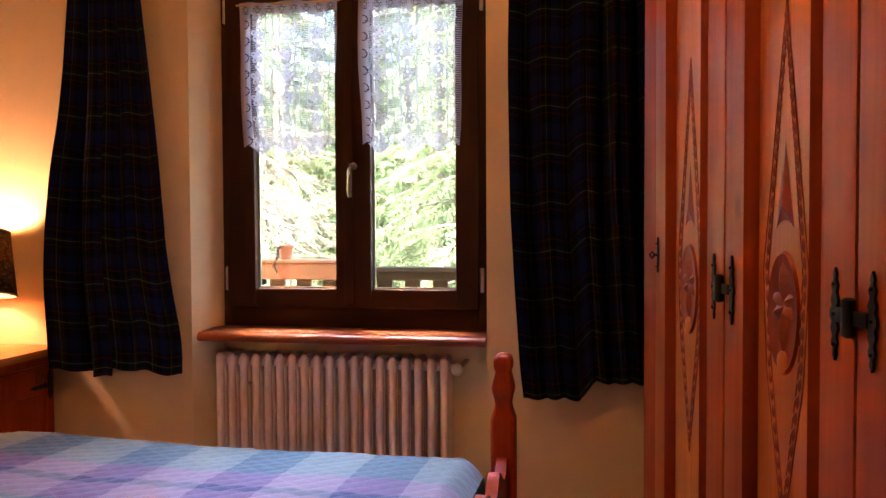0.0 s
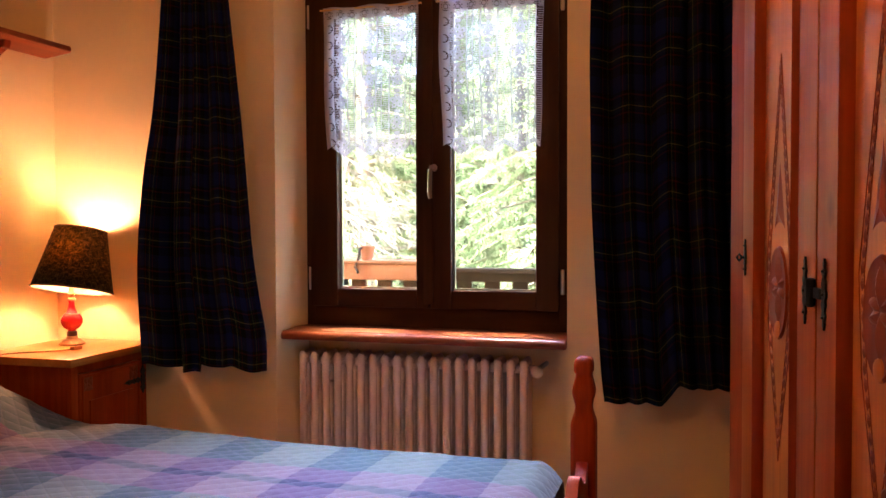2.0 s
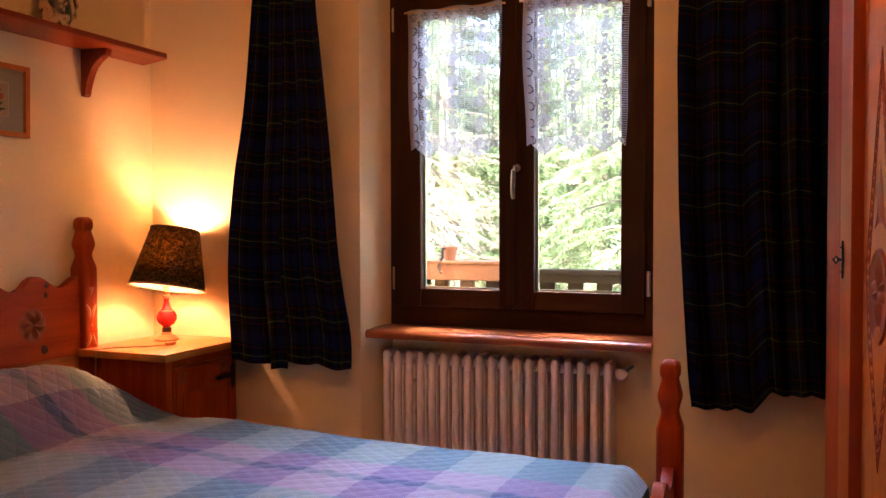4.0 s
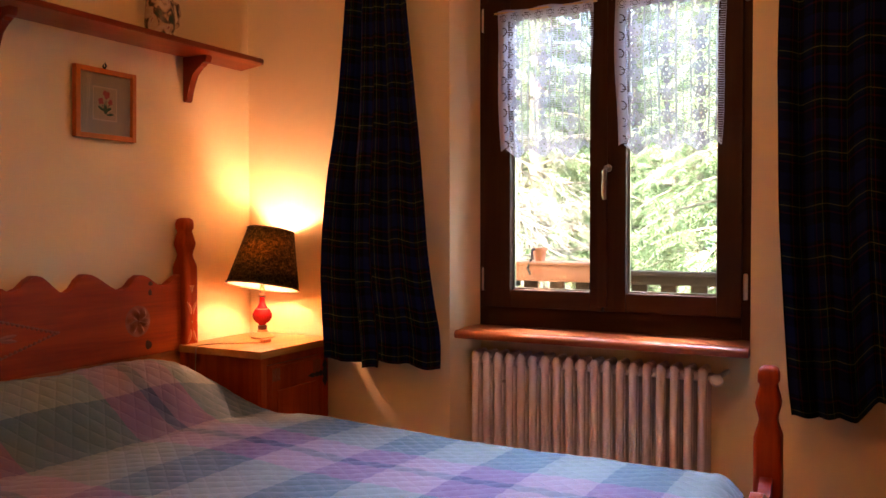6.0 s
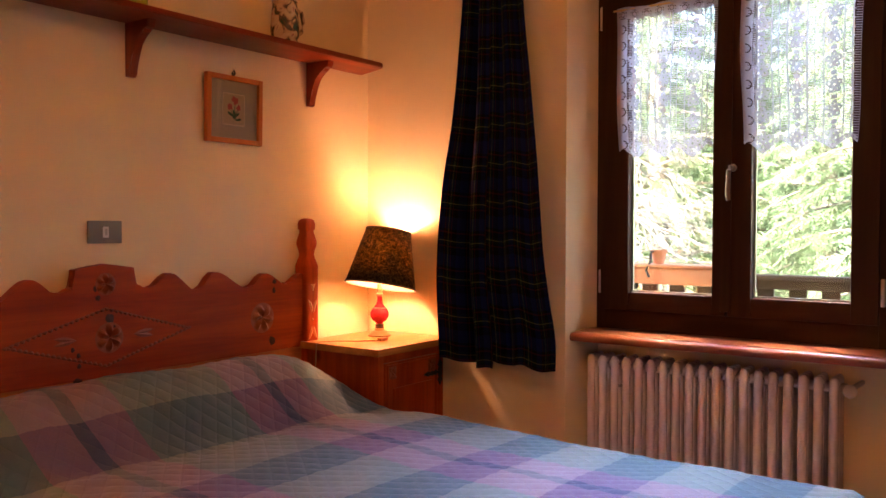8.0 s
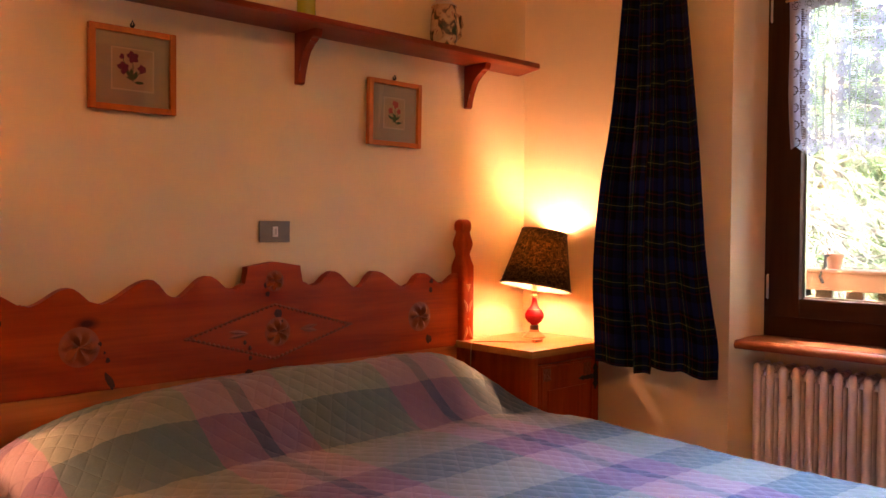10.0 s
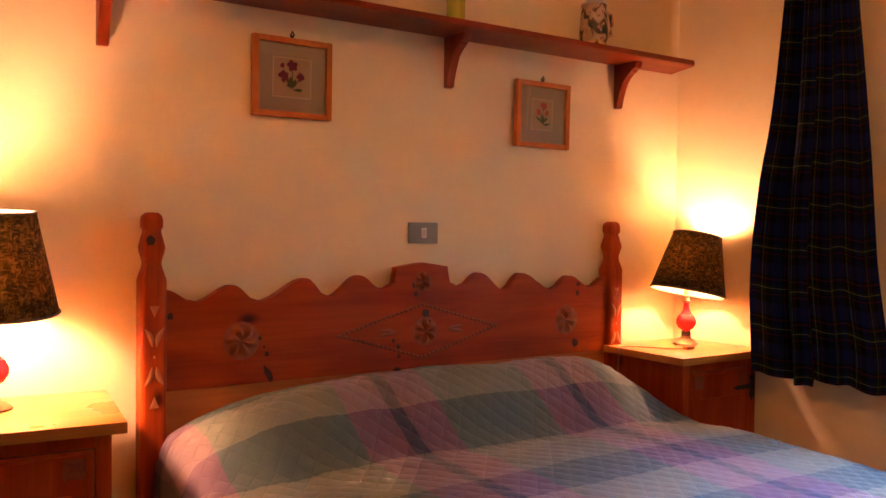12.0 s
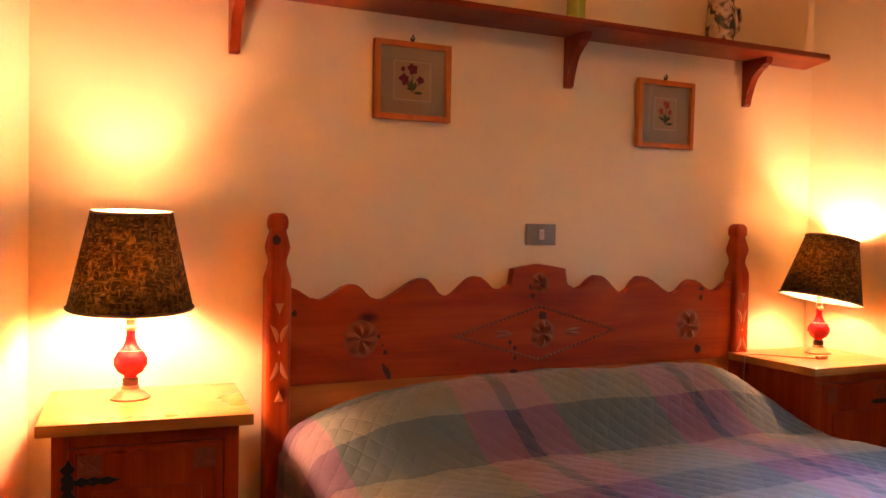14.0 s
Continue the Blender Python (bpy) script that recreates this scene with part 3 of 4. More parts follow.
def post_chips(at, parent):
    f = pose(at[0] + 0.0355, at[1], 0) @ EAST_FACE
    for z, up in ((TRI_TOP, -1), (TRI_LOW, 1)):
        bm = bmesh.new()
        tip = bm.verts.new(f @ Vector((0, 0.0040, z - 0.004 * up)))
        rim = [bm.verts.new(f @ Vector((a, 0.0006, z + b * up))) for a, b in ((-0.0135, -0.017), (0.0135, -0.017), (0, 0.017))]
        for k in range(3):
            bm.faces.new((tip, rim[k], rim[(k + 1) % 3]))
        bmesh.ops.recalc_face_normals(bm, faces=bm.faces)
        part("triangle_cut", bm, LIT_CUT, parent, "", None)
    for z, turn in ((ARC_TOP, 1), (ARC_LOW, -1)):
        for sx in (-1, 1):
            leaf_part(f @ pose(sx * 0.0165, 0, z, 0, sx * 21 * turn) @ pose(0, 0, -0.030), 0.060, 0.015, 0.004, -sx * 0.006, parent, LIT_CUT)
    leaf_part(f @ pose(0, 0, (ARC_TOP + ARC_LOW) / 2 - 0.005), 0.010, 0.008, 0.003, 0, parent, LIT_CUT)


TRI_TOP, ARC_TOP, ARC_LOW, TRI_LOW = 0.851, 0.778, 0.669, 0.594
HALF = 0.908
head = new("headboard")
head.parent = bed
for sy in (-1, 1):
    bed_post((0.056, sy * HALF, 0), 1.134, head)
    post_chips((0.056, sy * HALF), head)


def smooth_line(keys, step=0.008):
    out = []
    for (a, za), (b, zb) in zip(keys, keys[1:]):
        n = max(1, int(abs(b - a) / step))
        for i in range(n):
            t = i / n
            out.append((a + (b - a) * t, za + (zb - za) * (1 - math.cos(math.pi * t)) / 2))
    out.append(keys[-1])
    return out


def scallop(rise=0.0, low=0.0):
    half = [(-0.874, 0.912), (-0.785, 0.873), (-0.672, 0.920), (-0.592, 0.868), (-0.432, 0.935), (-0.358, 0.872), (-0.242, 0.940), (-0.158, 0.890), (-0.108, 0.910)]
    left = smooth_line(half) + [(-0.106, 0.964), (-0.050, 0.973), (0, 0.980)]
    line = left + [(-a, z) for a, z in left[-2::-1]]
    return [(a, z + rise) for a, z in line] + [(0.874, low), (-0.874, low)]


part("upper_board", prism(scallop(0, 0.6165), 0.036, 0.070, "x", bevel=0.004), PINE["y"], head)
part("lower_board", boxes(((0.040, -0.873, 0.26), (0.062, 0.873, 0.616)), bevel=0.003), wood("pale pine board", (0.54, 0.19, 0.045), (0.40, 0.115, 0.022), "y", 0.4, True, 0.1), head)
FACE = pose(0.0702, 0, 0) @ EAST_FACE
for sy in (-0.645, 0.658):
    part("carved_rosette", rosette(FACE @ pose(-sy, 0, 0.750), 0.058, 6, 0.22), CARVED, head, "six-petalled chip-carved rosette", None)
part("carved_rosette", rosette(FACE @ pose(-0.012, 0, 0.742), 0.050, 6, 0.0), CARVED, head, "", None)
part("carved_rosette", rosette(FACE @ pose(0, 0, 0.915), 0.036, 6, 0.0), CARVED, head, "", None)
# Chain darker than the board: shade in its cuts is put into the colour.
part("carved_chain", chips(FACE, [(-0.325, 0.745), (0, 0.838), (0.325, 0.745), (0, 0.650)], 0.017, 0.019, wide=0.62), CARVED_EDGE, head, "chip-carved lozenge border", None)["kind"] = "stuff"
for sx in (-1, 1):
    for da in (-8, 8):
        leaf_part(FACE @ pose(sx * 0.10, 0, 0.745, 0, sx * 90 + da), 0.075, 0.016, 0.004, 0, head, CARVED)



def knot(y, z, a, b, tilt, x=0.0702):
    """A resin knot lying a hair proud of the board: an uneven dark oval."""
    bm = bmesh.new()
    ring = []
    for k in range(18):
        t = 2 * math.pi * k / 18
        r = 1 + 0.08 * math.sin(3 * t + y * 40) + 0.06 * math.sin(5 * t + z * 30)
        p, q = a * r * math.cos(t), b * r * math.sin(t)
        c, d = math.cos(radians(tilt)), math.sin(radians(tilt))
        ring.append((y + p * c - q * d, z + p * d + q * c))
    mid = bm.verts.new((x + 0.0012, y, z))
    vs = [bm.verts.new((x - 0.0004, p, q)) for p, q in ring]
    for k in range(18):
        bm.faces.new((mid, vs[k], vs[(k + 1) % 18]))
    part("knot", bm, KNOT, head, "dark resin knot in the pine", None)


KNOTS = ((-0.559, 0.643, 0.011, 0.031, 28), (-0.591, 0.754, 0.011, 0.011, 0), (-0.564, 0.704, 0.008, 0.009, 0), (-0.573, 0.727, 0.004, 0.005, 0),
         (0.014, 0.802, 0.017, 0.020, 10), (0.030, 0.777, 0.011, 0.012, 0), (-0.027, 0.872, 0.010, 0.010, 0), (-0.036, 0.902, 0.007, 0.012, 0),
         (-0.113, 0.716, 0.007, 0.009, 0), (-0.094, 0.696, 0.008, 0.009, 0), (-0.092, 0.663, 0.008, 0.009, 0), (-0.098, 0.617, 0.015, 0.010, 0),
         (0.720, 0.886, 0.012, 0.010, 0), (0.717, 0.852, 0.010, 0.013, 0), (0.707, 0.657, 0.017, 0.020, 30))
for row in KNOTS:
    knot(*row)
knot(-0.918, 1.052, 0.012, 0.017, 0, 0.0872)
knot(-0.858, 0.834, 0.010, 0.011, 0)
foot = new("footboard")
foot.parent = bed
for sy in (-1, 1):
    bed_post((2.228, sy * HALF - 0.011, 0), 0.718, foot)
fb = [(a, z) for a, z in scallop(-0.49)[:-2]] + [(0.874, 0.10), (-0.874, 0.10)]
part("foot_panel", prism(fb, 2.212, 2.244, "x", bevel=0.004), PINE["y"], foot)
for sy in (-1, 1):
    part("side_rail", boxes(((0.09, sy * 0.86 - 0.014, 0.12), (2.195, sy * 0.86 + 0.014, 0.26)), bevel=0.004), PINE["x"], bed)
solid("mattress", boxes(((0.11, BED_Y - 0.835, 0.20), (2.13, BED_Y + 0.835, 0.385)), bevel=0.03), plain("ticking cloth", (0.6, 0.58, 0.53), 0.9), "white mattress on the pine bed under the bedspread", "mattress")


# ---- bedspread ----
def spread():
    """Quilted cover: pushed-up pillow roll at the head, flat bed, hanging sides; diamond stitching pressed in."""
    x0, x1, flat, drop = 0.088, 2.172, 0.845, 0.30
    nx, ny = 300, 330
    bm = bmesh.new()
    uv = bm.loops.layers.uv.new("UVMap")
    half_w = flat + 0.05 + drop
    grid = []
    for j in range(ny + 1):
        s = -half_w + 2 * half_w * j / ny
        row = []
        for i in range(nx + 1):
            x = x0 + (x1 - x0) * i / nx
            a = abs(s)
            t = max(-1.0, min(1.0, s / flat))
            zt = 0.412 + 0.022 * (1 - t * t) + 0.022 * math.exp(-((x - 0.75) / 0.35) ** 2)
            ends = 1 / (1 + math.exp(-(0.86 - a) / (0.09 if s < 0 else 0.07)))
            roll = 0.0
            if x <= 0.20:
                roll = max(0.0, 1 - ((x - 0.20) / 0.42) ** 2) ** 1.1
            elif x < 0.54:
                roll = ((math.cos(math.pi * (x - 0.20) / 0.34) + 1) / 2) ** 0.78
            crease = 0.012 * noise.noise(Vector((x * 5, s * 3.2, 1.3))) + 0.006 * noise.noise(Vector((x * 13, s * 9, 4.1)))
            z = zt + 0.198 * (1 - 0.10 * max(0.0, 0.2 - s)) * roll * ends * (1 + 0.05 * noise.noise(Vector((s * 2.2, x, 7)))) + crease * (0.5 + roll + 0.9 * math.exp(-((x - 0.55) / 0.08) ** 2))
            y = s
            r = 0.05
            if a > flat:
                arc = (a - flat) / r
                if arc < math.pi / 2:
                    y = math.copysign(flat + r * math.sin(arc), s)
                    z -= r * (1 - math.cos(arc))
                else:
                    d = a - flat - r * math.pi / 2
                    fold = 0.012 * math.sin(x * 17 + (2 if s > 0 else 0)) * min(1, d / 0.15)
                    y = math.copysign(flat + r + 0.01 + fold, s)
                    z -= r + d
            if x > 2.10:
                z -= 0.055 * ((x - 2.10) / 0.072) ** 2
            u, v = x + 0.075 * min(1.0, max(0.0, (0.64 - x) / 0.12)), s
            p = 0.058
            d1 = abs(((x * 0.80 + v) / p) % 1 - 0.5) * p
            d2 = abs(((x * 0.80 - v) / p) % 1 - 0.5) * p
            puff = min(0.5, d1 / p * 1.1) * min(0.5, d2 / p * 1.1)
            z += 0.008 * puff - 0.0013 * math.exp(-(min(d1, d2) / 0.006) ** 2)
            row.append((bm.verts.new((x, y, z)), (u, v)))
        grid.append(row)
    for j in range(ny):
        for i in range(nx):
            q = (grid[j][i], grid[j][i + 1], grid[j + 1][i + 1], grid[j + 1][i])
            f = bm.faces.new([v for v, _ in q])
            for lp, (_, (u, v)) in zip(f.loops, q):
                lp[uv].uv = (u + SPREAD_U, v + SPREAD_V)
    top = thing("bedspread", (0, BED_Y, 0), 0, "quilted cotton bedspread in blue, green and pink checks over the pillows", "bedspread")
    part("quilted_cover", bm, QUILT, top, "", 180)


SPREAD_U, SPREAD_V = 0.288, 2.527
spread()


# ---- bedside tables ----
def bedside(at, turn, hinge, label):
    t = thing("bedside_table", at, turn, label, "bedside table", "bedside tables")
    W, D, H = 0.2425, 0.425, 0.637
    part("top", boxes(((0, -W, H - 0.028), (D, W, H)), bevel=0.004), PINE_TOP, t, "lamplit varnished pine top")
    w = W - 0.032
    part("body", boxes(((0.012, -w, 0.05), (D - 0.045, w, H - 0.029)), bevel=0.002), PINE["z"], t)
    f = D - 0.0448
    part("face_frame", boxes(((f, -w, 0.05), (f + 0.018, -w + 0.035, H - 0.029)), ((f, w - 0.035, 0.05), (f + 0.018, w, H - 0.029)),
                             ((f, -w + 0.035, H - 0.060), (f + 0.018, w - 0.035, H - 0.029)), bevel=0.002), PINE["z"], t)
    part("plinth", boxes(((0.02, -w, 0.0), (D - 0.05, w, 0.05)), bevel=0.002), PINE["y"], t)
    door = new("door")
    door.parent = t
    dw = w - 0.038
    part("door_leaf", boxes(((f + 0.001, -dw, 0.085), (f + 0.020, dw, H - 0.064)), bevel=0.003), PINE["z"], door)
    part("raised_panel", boxes(((f + 0.020, -dw + 0.05, 0.13), (f + 0.026, dw - 0.05, H - 0.165)), bevel=0.004), PINE["z"], door)
    e, t0, t1 = dw - 0.012, 0.100, H - 0.072
    part("door_moulding", boxes(((f + 0.019, -e, t0), (f + 0.025, -e + 0.007, t1)), ((f + 0.019, e - 0.007, t0), (f + 0.025, e, t1)),
                                ((f + 0.019, -e + 0.007, t1 - 0.007), (f + 0.025, e - 0.007, t1)), ((f + 0.019, -e + 0.007, t0), (f + 0.025, e - 0.007, t0 + 0.007)), bevel=0.002), PINE["z"], door)
    face = pose(f + 0.0203, 0, 0) @ EAST_FACE
    for sx in (-1, 1):
        m = face @ pose(sx * (dw - 0.042), 0, H - 0.102)
        bm = bmesh.new()
        for k in range(4):
            petal(bm, m @ pose(0, 0, 0, 0, 45 + 90 * k), 0.025, 0.013, 0.004)
        part("carved_square", bm, CARVED_EDGE, door, "", None)["kind"] = "stuff"
        part("square_border", chips(m, [(-0.023, -0.023), (-0.023, 0.023), (0.023, 0.023), (0.023, -0.023)], 0.046, 0.045), CARVED_EDGE, door, "", None)["kind"] = "stuff"
    for hz in (0.15, H - 0.139):
        part("strap_hinge", strap(pose(f + 0.0265, hinge * (dw + 0.003), hz) @ EAST_FACE @ pose(0, 0, 0, 0, 180 if hinge < 0 else 0, 0), 0.115), IRON, door, "black forged strap hinge")
    part("knob", lathe([(0.006, 0), (0.006, 0.012), (0.012, 0.018), (0.013, 0.026), (0.006, 0.031)], 14, m=pose(f + 0.020, -hinge * (dw - 0.02), 0.33, 0, 90)), IRON, door)
    return t


def strap(m, length):
    """Forged strap: a lobed upright plate and a notched tongue, on the local xz plane facing +y."""
    tongue = [(0, 0.008), (0.02, 0.006), (0.03, 0.012), (0.042, 0.006), (0.055, 0.011), (0.068, 0.006), (0.085, 0.010), (0.098, 0.005), (length, 0.0)]
    out = tongue + [(a, -b) for a, b in tongue[-2::-1]]
    bm = bmesh.new()
    upright = [(-0.010, 0.0), (-0.014, 0.012), (-0.006, 0.020), (-0.016, 0.032), (-0.004, 0.044), (0.002, 0.056), (0.008, 0.044), (0.018, 0.032), (0.008, 0.020), (0.014, 0.012), (0.012, 0.0)]
    up2 = upright + [(a, -b) for a, b in upright[-2:0:-1]]
    for o, hi in ((out, 0.0035), (up2, 0.0050)):
        one = [bm.verts.new(m @ Vector((a, 0, b))) for a, b in o]
        two = [bm.verts.new(m @ Vector((a, -hi if m.determinant() < 0 else hi, b))) for a, b in o]
        bm.faces.new(one[::-1])
        bm.faces.new(two)
        for i in range(len(o)):
            j = (i + 1) % len(o)
            bm.faces.new((one[i], one[j], two[j], two[i]))
    for a in (0.01, 0.05, 0.09):
        lathe([(0.004, 0.003), (0.003, 0.0065), (0.001, 0.007)], 8, bm=bm, m=m @ pose(a, 0, 0, -90))
    return bm


bedside((0.040, -2.625, 0), -5, -1, "carved pine bedside table with lamplit varnished top beside the bed")
bedside((0.055, -0.2505, 0), 0, 1, "carved pine bedside table in the corner beside the curtain")


# ---- bedside lamps ----
RED_PAINT = plain("red painted wood", (0.40, 0.008, 0.016), 0.22, 0, 0.12, 20, 0.04)


def lit_glass(name, color, strength):
    m, nt, b = nodes_of(name, 0.5, (1, 0.8, 0.5))
    b.inputs["Emission Color"].default_value, b.inputs["Emission Strength"].default_value = (*color, 1), strength
    return m


BULB, FROSTED = lit_glass("lit clear bulb", BULB_COLOR, BULB_STRENGTH), lit_glass("lit frosted bulb", BULB_COLOR, FROSTED_STRENGTH)
LINING, lnt, lb = nodes_of("cream shade lining", 0.8, (0.80, 0.72, 0.58))
ltr = lnt.nodes.new("ShaderNodeBsdfTransparent")
ltr.inputs["Color"].default_value = (0.80, 0.70, 0.52, 1)
lmix = lnt.nodes.new("ShaderNodeMixShader")
lmix.inputs[0].default_value = 0.42
lnt.links.new(lb.outputs[0], lmix.inputs[1])
lnt.links.new(ltr.outputs[0], lmix.inputs[2])
lnt.links.new(lmix.outputs[0], lnt.nodes["Material Output"].inputs["Surface"])


DARK_BAND = plain("dark brown turned wood", (0.12, 0.030, 0.016), 0.35, 0, 0.3, 40)
GILT = plain("worn gilt wood", (0.42, 0.22, 0.10), 0.35, 0.3, 0.3, 40)


def lamp(at, tilt, label, frosted):
    t = thing("bedside_lamp", at, 0, label, "table lamp", "bedside lamps")
    part("base", lathe([(0.050, 0), (0.052, 0.004), (0.048, 0.009), (0.040, 0.013), (0.036, 0.020), (0.024, 0.025), (0.021, 0.034), (0.017, 0.038), (0.018, 0.050), (0.014, 0.054)], 28), GILT, t, "turned gilt wooden lamp foot")
    part("stem", lathe([(0.013, 0.052), (0.017, 0.060), (0.032, 0.070), (0.0425, 0.088), (0.0425, 0.104), (0.034, 0.121), (0.021, 0.134), (0.014, 0.150), (0.011, 0.168), (0.012, 0.176), (0.010, 0.18)], 28), RED_PAINT, t, "red painted turned stem")
    part("collar", lathe([(0.011, 0.178), (0.017, 0.183), (0.017, 0.188), (0.011, 0.193), (0.012, 0.203), (0.016, 0.208), (0.011, 0.214), (0.010, 0.235)], 20), GILT, t)
    part("band", lathe([(0.0185, 0.034), (0.0205, 0.037), (0.0205, 0.042), (0.0190, 0.044), (0.0205, 0.047), (0.0205, 0.052), (0.0170, 0.055)], 24), DARK_BAND, t, "dark brown turned band")
    part("groove", lathe([(0.0300, 0.1228), (0.0310, 0.1240), (0.0310, 0.1262), (0.0290, 0.1275)], 28), DARK_BAND, t)
    neck = 0.298 if frosted else 0.352
    part("socket", lathe([(0.013, 0.233), (0.015, 0.24), (0.015, neck), (0.012, neck + 0.005)], 16), WHITE_PLASTIC, t)
    if frosted:
        glow = [(0.012, 0), (0.018, 0.012), (0.030, 0.032), (0.034, 0.054), (0.030, 0.078), (0.016, 0.095), (0.003, 0.099)]
    else:
        glow = [(0.008, 0), (0.014, 0.010), (0.019, 0.026), (0.0195, 0.038), (0.016, 0.051), (0.008, 0.060), (0.002, 0.062)]
    part("bulb", lathe([(r, neck + 0.002 + z) for r, z in glow], 18), FROSTED if frosted else BULB, t, "glowing warm bulb")
    m = Matrix.Translation((0, 0, 0.34)) @ tilt @ Matrix.Translation((0, 0, -0.34))
    r0, r1, z0, z1 = 0.158, 0.101, 0.236, 0.492
    shade = bmesh.new()
    rings = [[shade.verts.new(m @ Vector((r * math.cos(2 * math.pi * k / 48), r * math.sin(2 * math.pi * k / 48), z))) for k in range(48)]
             for r, z in ((r0, z0), ((r0 + r1) / 2, (z0 + z1) / 2), (r1, z1))]
    for a, b in zip(rings, rings[1:]):
        for k in range(48):
            shade.faces.new((a[k], a[(k + 1) % 48], b[(k + 1) % 48], b[k]))
    s = part("shade", shade, SHADE, t, "dark mottled conical shade glowing from within", 180)
    sol = s.modifiers.new("thickness", "SOLIDIFY")
    sol.thickness = 0.0012
    inner = bmesh.new()
    rings = [[inner.verts.new(m @ Vector((r * math.cos(2 * math.pi * k / 48), r * math.sin(2 * math.pi * k / 48), z))) for k in range(48)]
             for r, z in ((r0 - 0.004, z0 + 0.002), (r1 - 0.004, z1 - 0.002))]
    for k in range(48):
        inner.faces.new((rings[0][k], rings[0][(k + 1) % 48], rings[1][(k + 1) % 48], rings[1][k]))
    part("lining", inner, LINING, s, "cream inner lining", 180)
    for r, z in ((r0, z0 + 0.004), (r1, z1 - 0.003)):
        pts = [m @ Vector((r * math.cos(a), r * math.sin(a), z)) for a in [2 * math.pi * k / 48 for k in range(49)]]
        part("trim_band", tube(pts, 0.0035, None, 6), plain("brown piping", (0.10, 0.055, 0.025), 0.8), s, "brown edge piping")
    for k in range(3):
        a = 2 * math.pi * k / 3
        part("spoke", tube([m @ Vector((0.014 * math.cos(a), 0.014 * math.sin(a), 0.29)), m @ Vector((r1 * math.cos(a), r1 * math.sin(a), z1 - 0.004))], 0.0015, None, 6), STEEL, s)
    return t


lamp((0.190, -2.680, 0.6375), Matrix.Rotation(radians(4), 4, "Y"), "lit bedside lamp with red turned stem and dark mottled shade", True)
away, across = Vector((-0.646, 0.763, 0)), Vector((0.763, 0.646, 0))
crooked = lamp((0.213, -0.169, 0.6375), Matrix.Translation((0.014, 0.012, -0.018)) @ Matrix.Rotation(radians(-9), 4, across) @ Matrix.Rotation(radians(8.5), 4, away), "lit bedside lamp with crooked dark mottled shade and red stem", False)
crooked.scale = (0.95, 0.95, 0.95)
pend = thing("ceiling_lamp", (1.95, -1.60, 2.12), 0, "lit white opal glass pendant lamp hanging over the bed", "ceiling lamp")
OPAL = lit_glass("lit opal glass", PENDANT_COLOR, PENDANT_STRENGTH)
part("globe", lathe([(0.03, 0), (0.075, 0.018), (0.105, 0.06), (0.110, 0.10), (0.095, 0.145), (0.06, 0.18), (0.03, 0.195)], 28), OPAL, pend, "glowing opal glass globe")
part("cap", lathe([(0.035, 0.195), (0.035, 0.22), (0.012, 0.235)], 20), BRASS, pend)
part("stem", tube([(0, 0, 0.23), (0, 0, 0.329)], 0.006), BRASS, pend)
cord = thing("lamp_cord", (0.30, -0.33, 0.638), 0, "thin brown lamp cord with inline switch on the table top", "cord")
pts = [(0.29, -0.235), (0.33, -0.30), (0.27, -0.37), (0.20, -0.42), (0.17, -0.46), (0.165, -0.489)]
part("flex", tube([(a - 0.30, b + 0.33, 0.003) for a, b in pts] + [(-0.137, -0.168, -0.01), (-0.14, -0.170, -0.12)], 0.0022), plain("brown flex", (0.30, 0.18, 0.08), 0.5), cord)
part("switch", boxes(((0.02, 0.02, 0.0), (0.04, 0.065, 0.013)), bevel=0.004), plain("amber plastic", (0.45, 0.16, 0.06), 0.3), cord, "small amber inline switch")

# ---- wall shelf ----
shelf = thing("wall_shelf", (0, -1.5, 1.778), 0, "long red-brown stained wooden wall shelf on carved brackets", "shelf")
part("board", prism([(0.001, 1.455), (0.001, -1.36), (0.20, -1.36), (0.20, 1.365), (0.185, 1.385)], 0, 0.020, "z", bevel=0.003), RED_WOOD["y"], shelf)
for by in (-0.375, -1.215, -2.385):
    o = [(0.001, -0.178), (0.016, -0.178), (0.024, -0.171), (0.022, -0.154), (0.034, -0.128), (0.040, -0.100), (0.054, -0.070), (0.080, -0.046), (0.098, -0.040),
         (0.104, -0.030), (0.122, -0.026), (0.128, -0.012), (0.128, -0.0005), (0.001, -0.0005)]
    part("bracket", prism([(a, b) for a, b in o], by + 1.5 - 0.016, by + 1.5 + 0.016, "y", bevel=0.002), RED_WOOD["z"], shelf)
mug = thing("stein", (0.125, -0.625, 1.798), 0, "glazed ceramic beer stein with painted relief on the shelf", "beer stein")
GLAZE, gnt, gb = nodes_of("painted stein glaze", 0.25)
gco = coords(gnt)
gn = noise_at(gnt, gco, 26, 3, (1, 1, 0.8), 1.0)
nt_col = ramp(gnt, gn, [(0.36, (0.02, 0.05, 0.03)), (0.44, (0.10, 0.05, 0.025)), (0.50, (0.52, 0.36, 0.20)), (0.64, (0.60, 0.46, 0.30)), (0.70, (0.30, 0.08, 0.05))])
gnt.links.new(nt_col, gb.inputs["Base Color"])
bump(gnt, gb, gn, 0.6, 0.006)
part("body", lathe([(0.052, 0), (0.054, 0.006), (0.050, 0.012), (0.047, 0.018), (0.053, 0.030), (0.055, 0.06), (0.052, 0.10), (0.048, 0.14), (0.047, 0.155), (0.050, 0.16), (0.046, 0.165)], 32), GLAZE, mug)
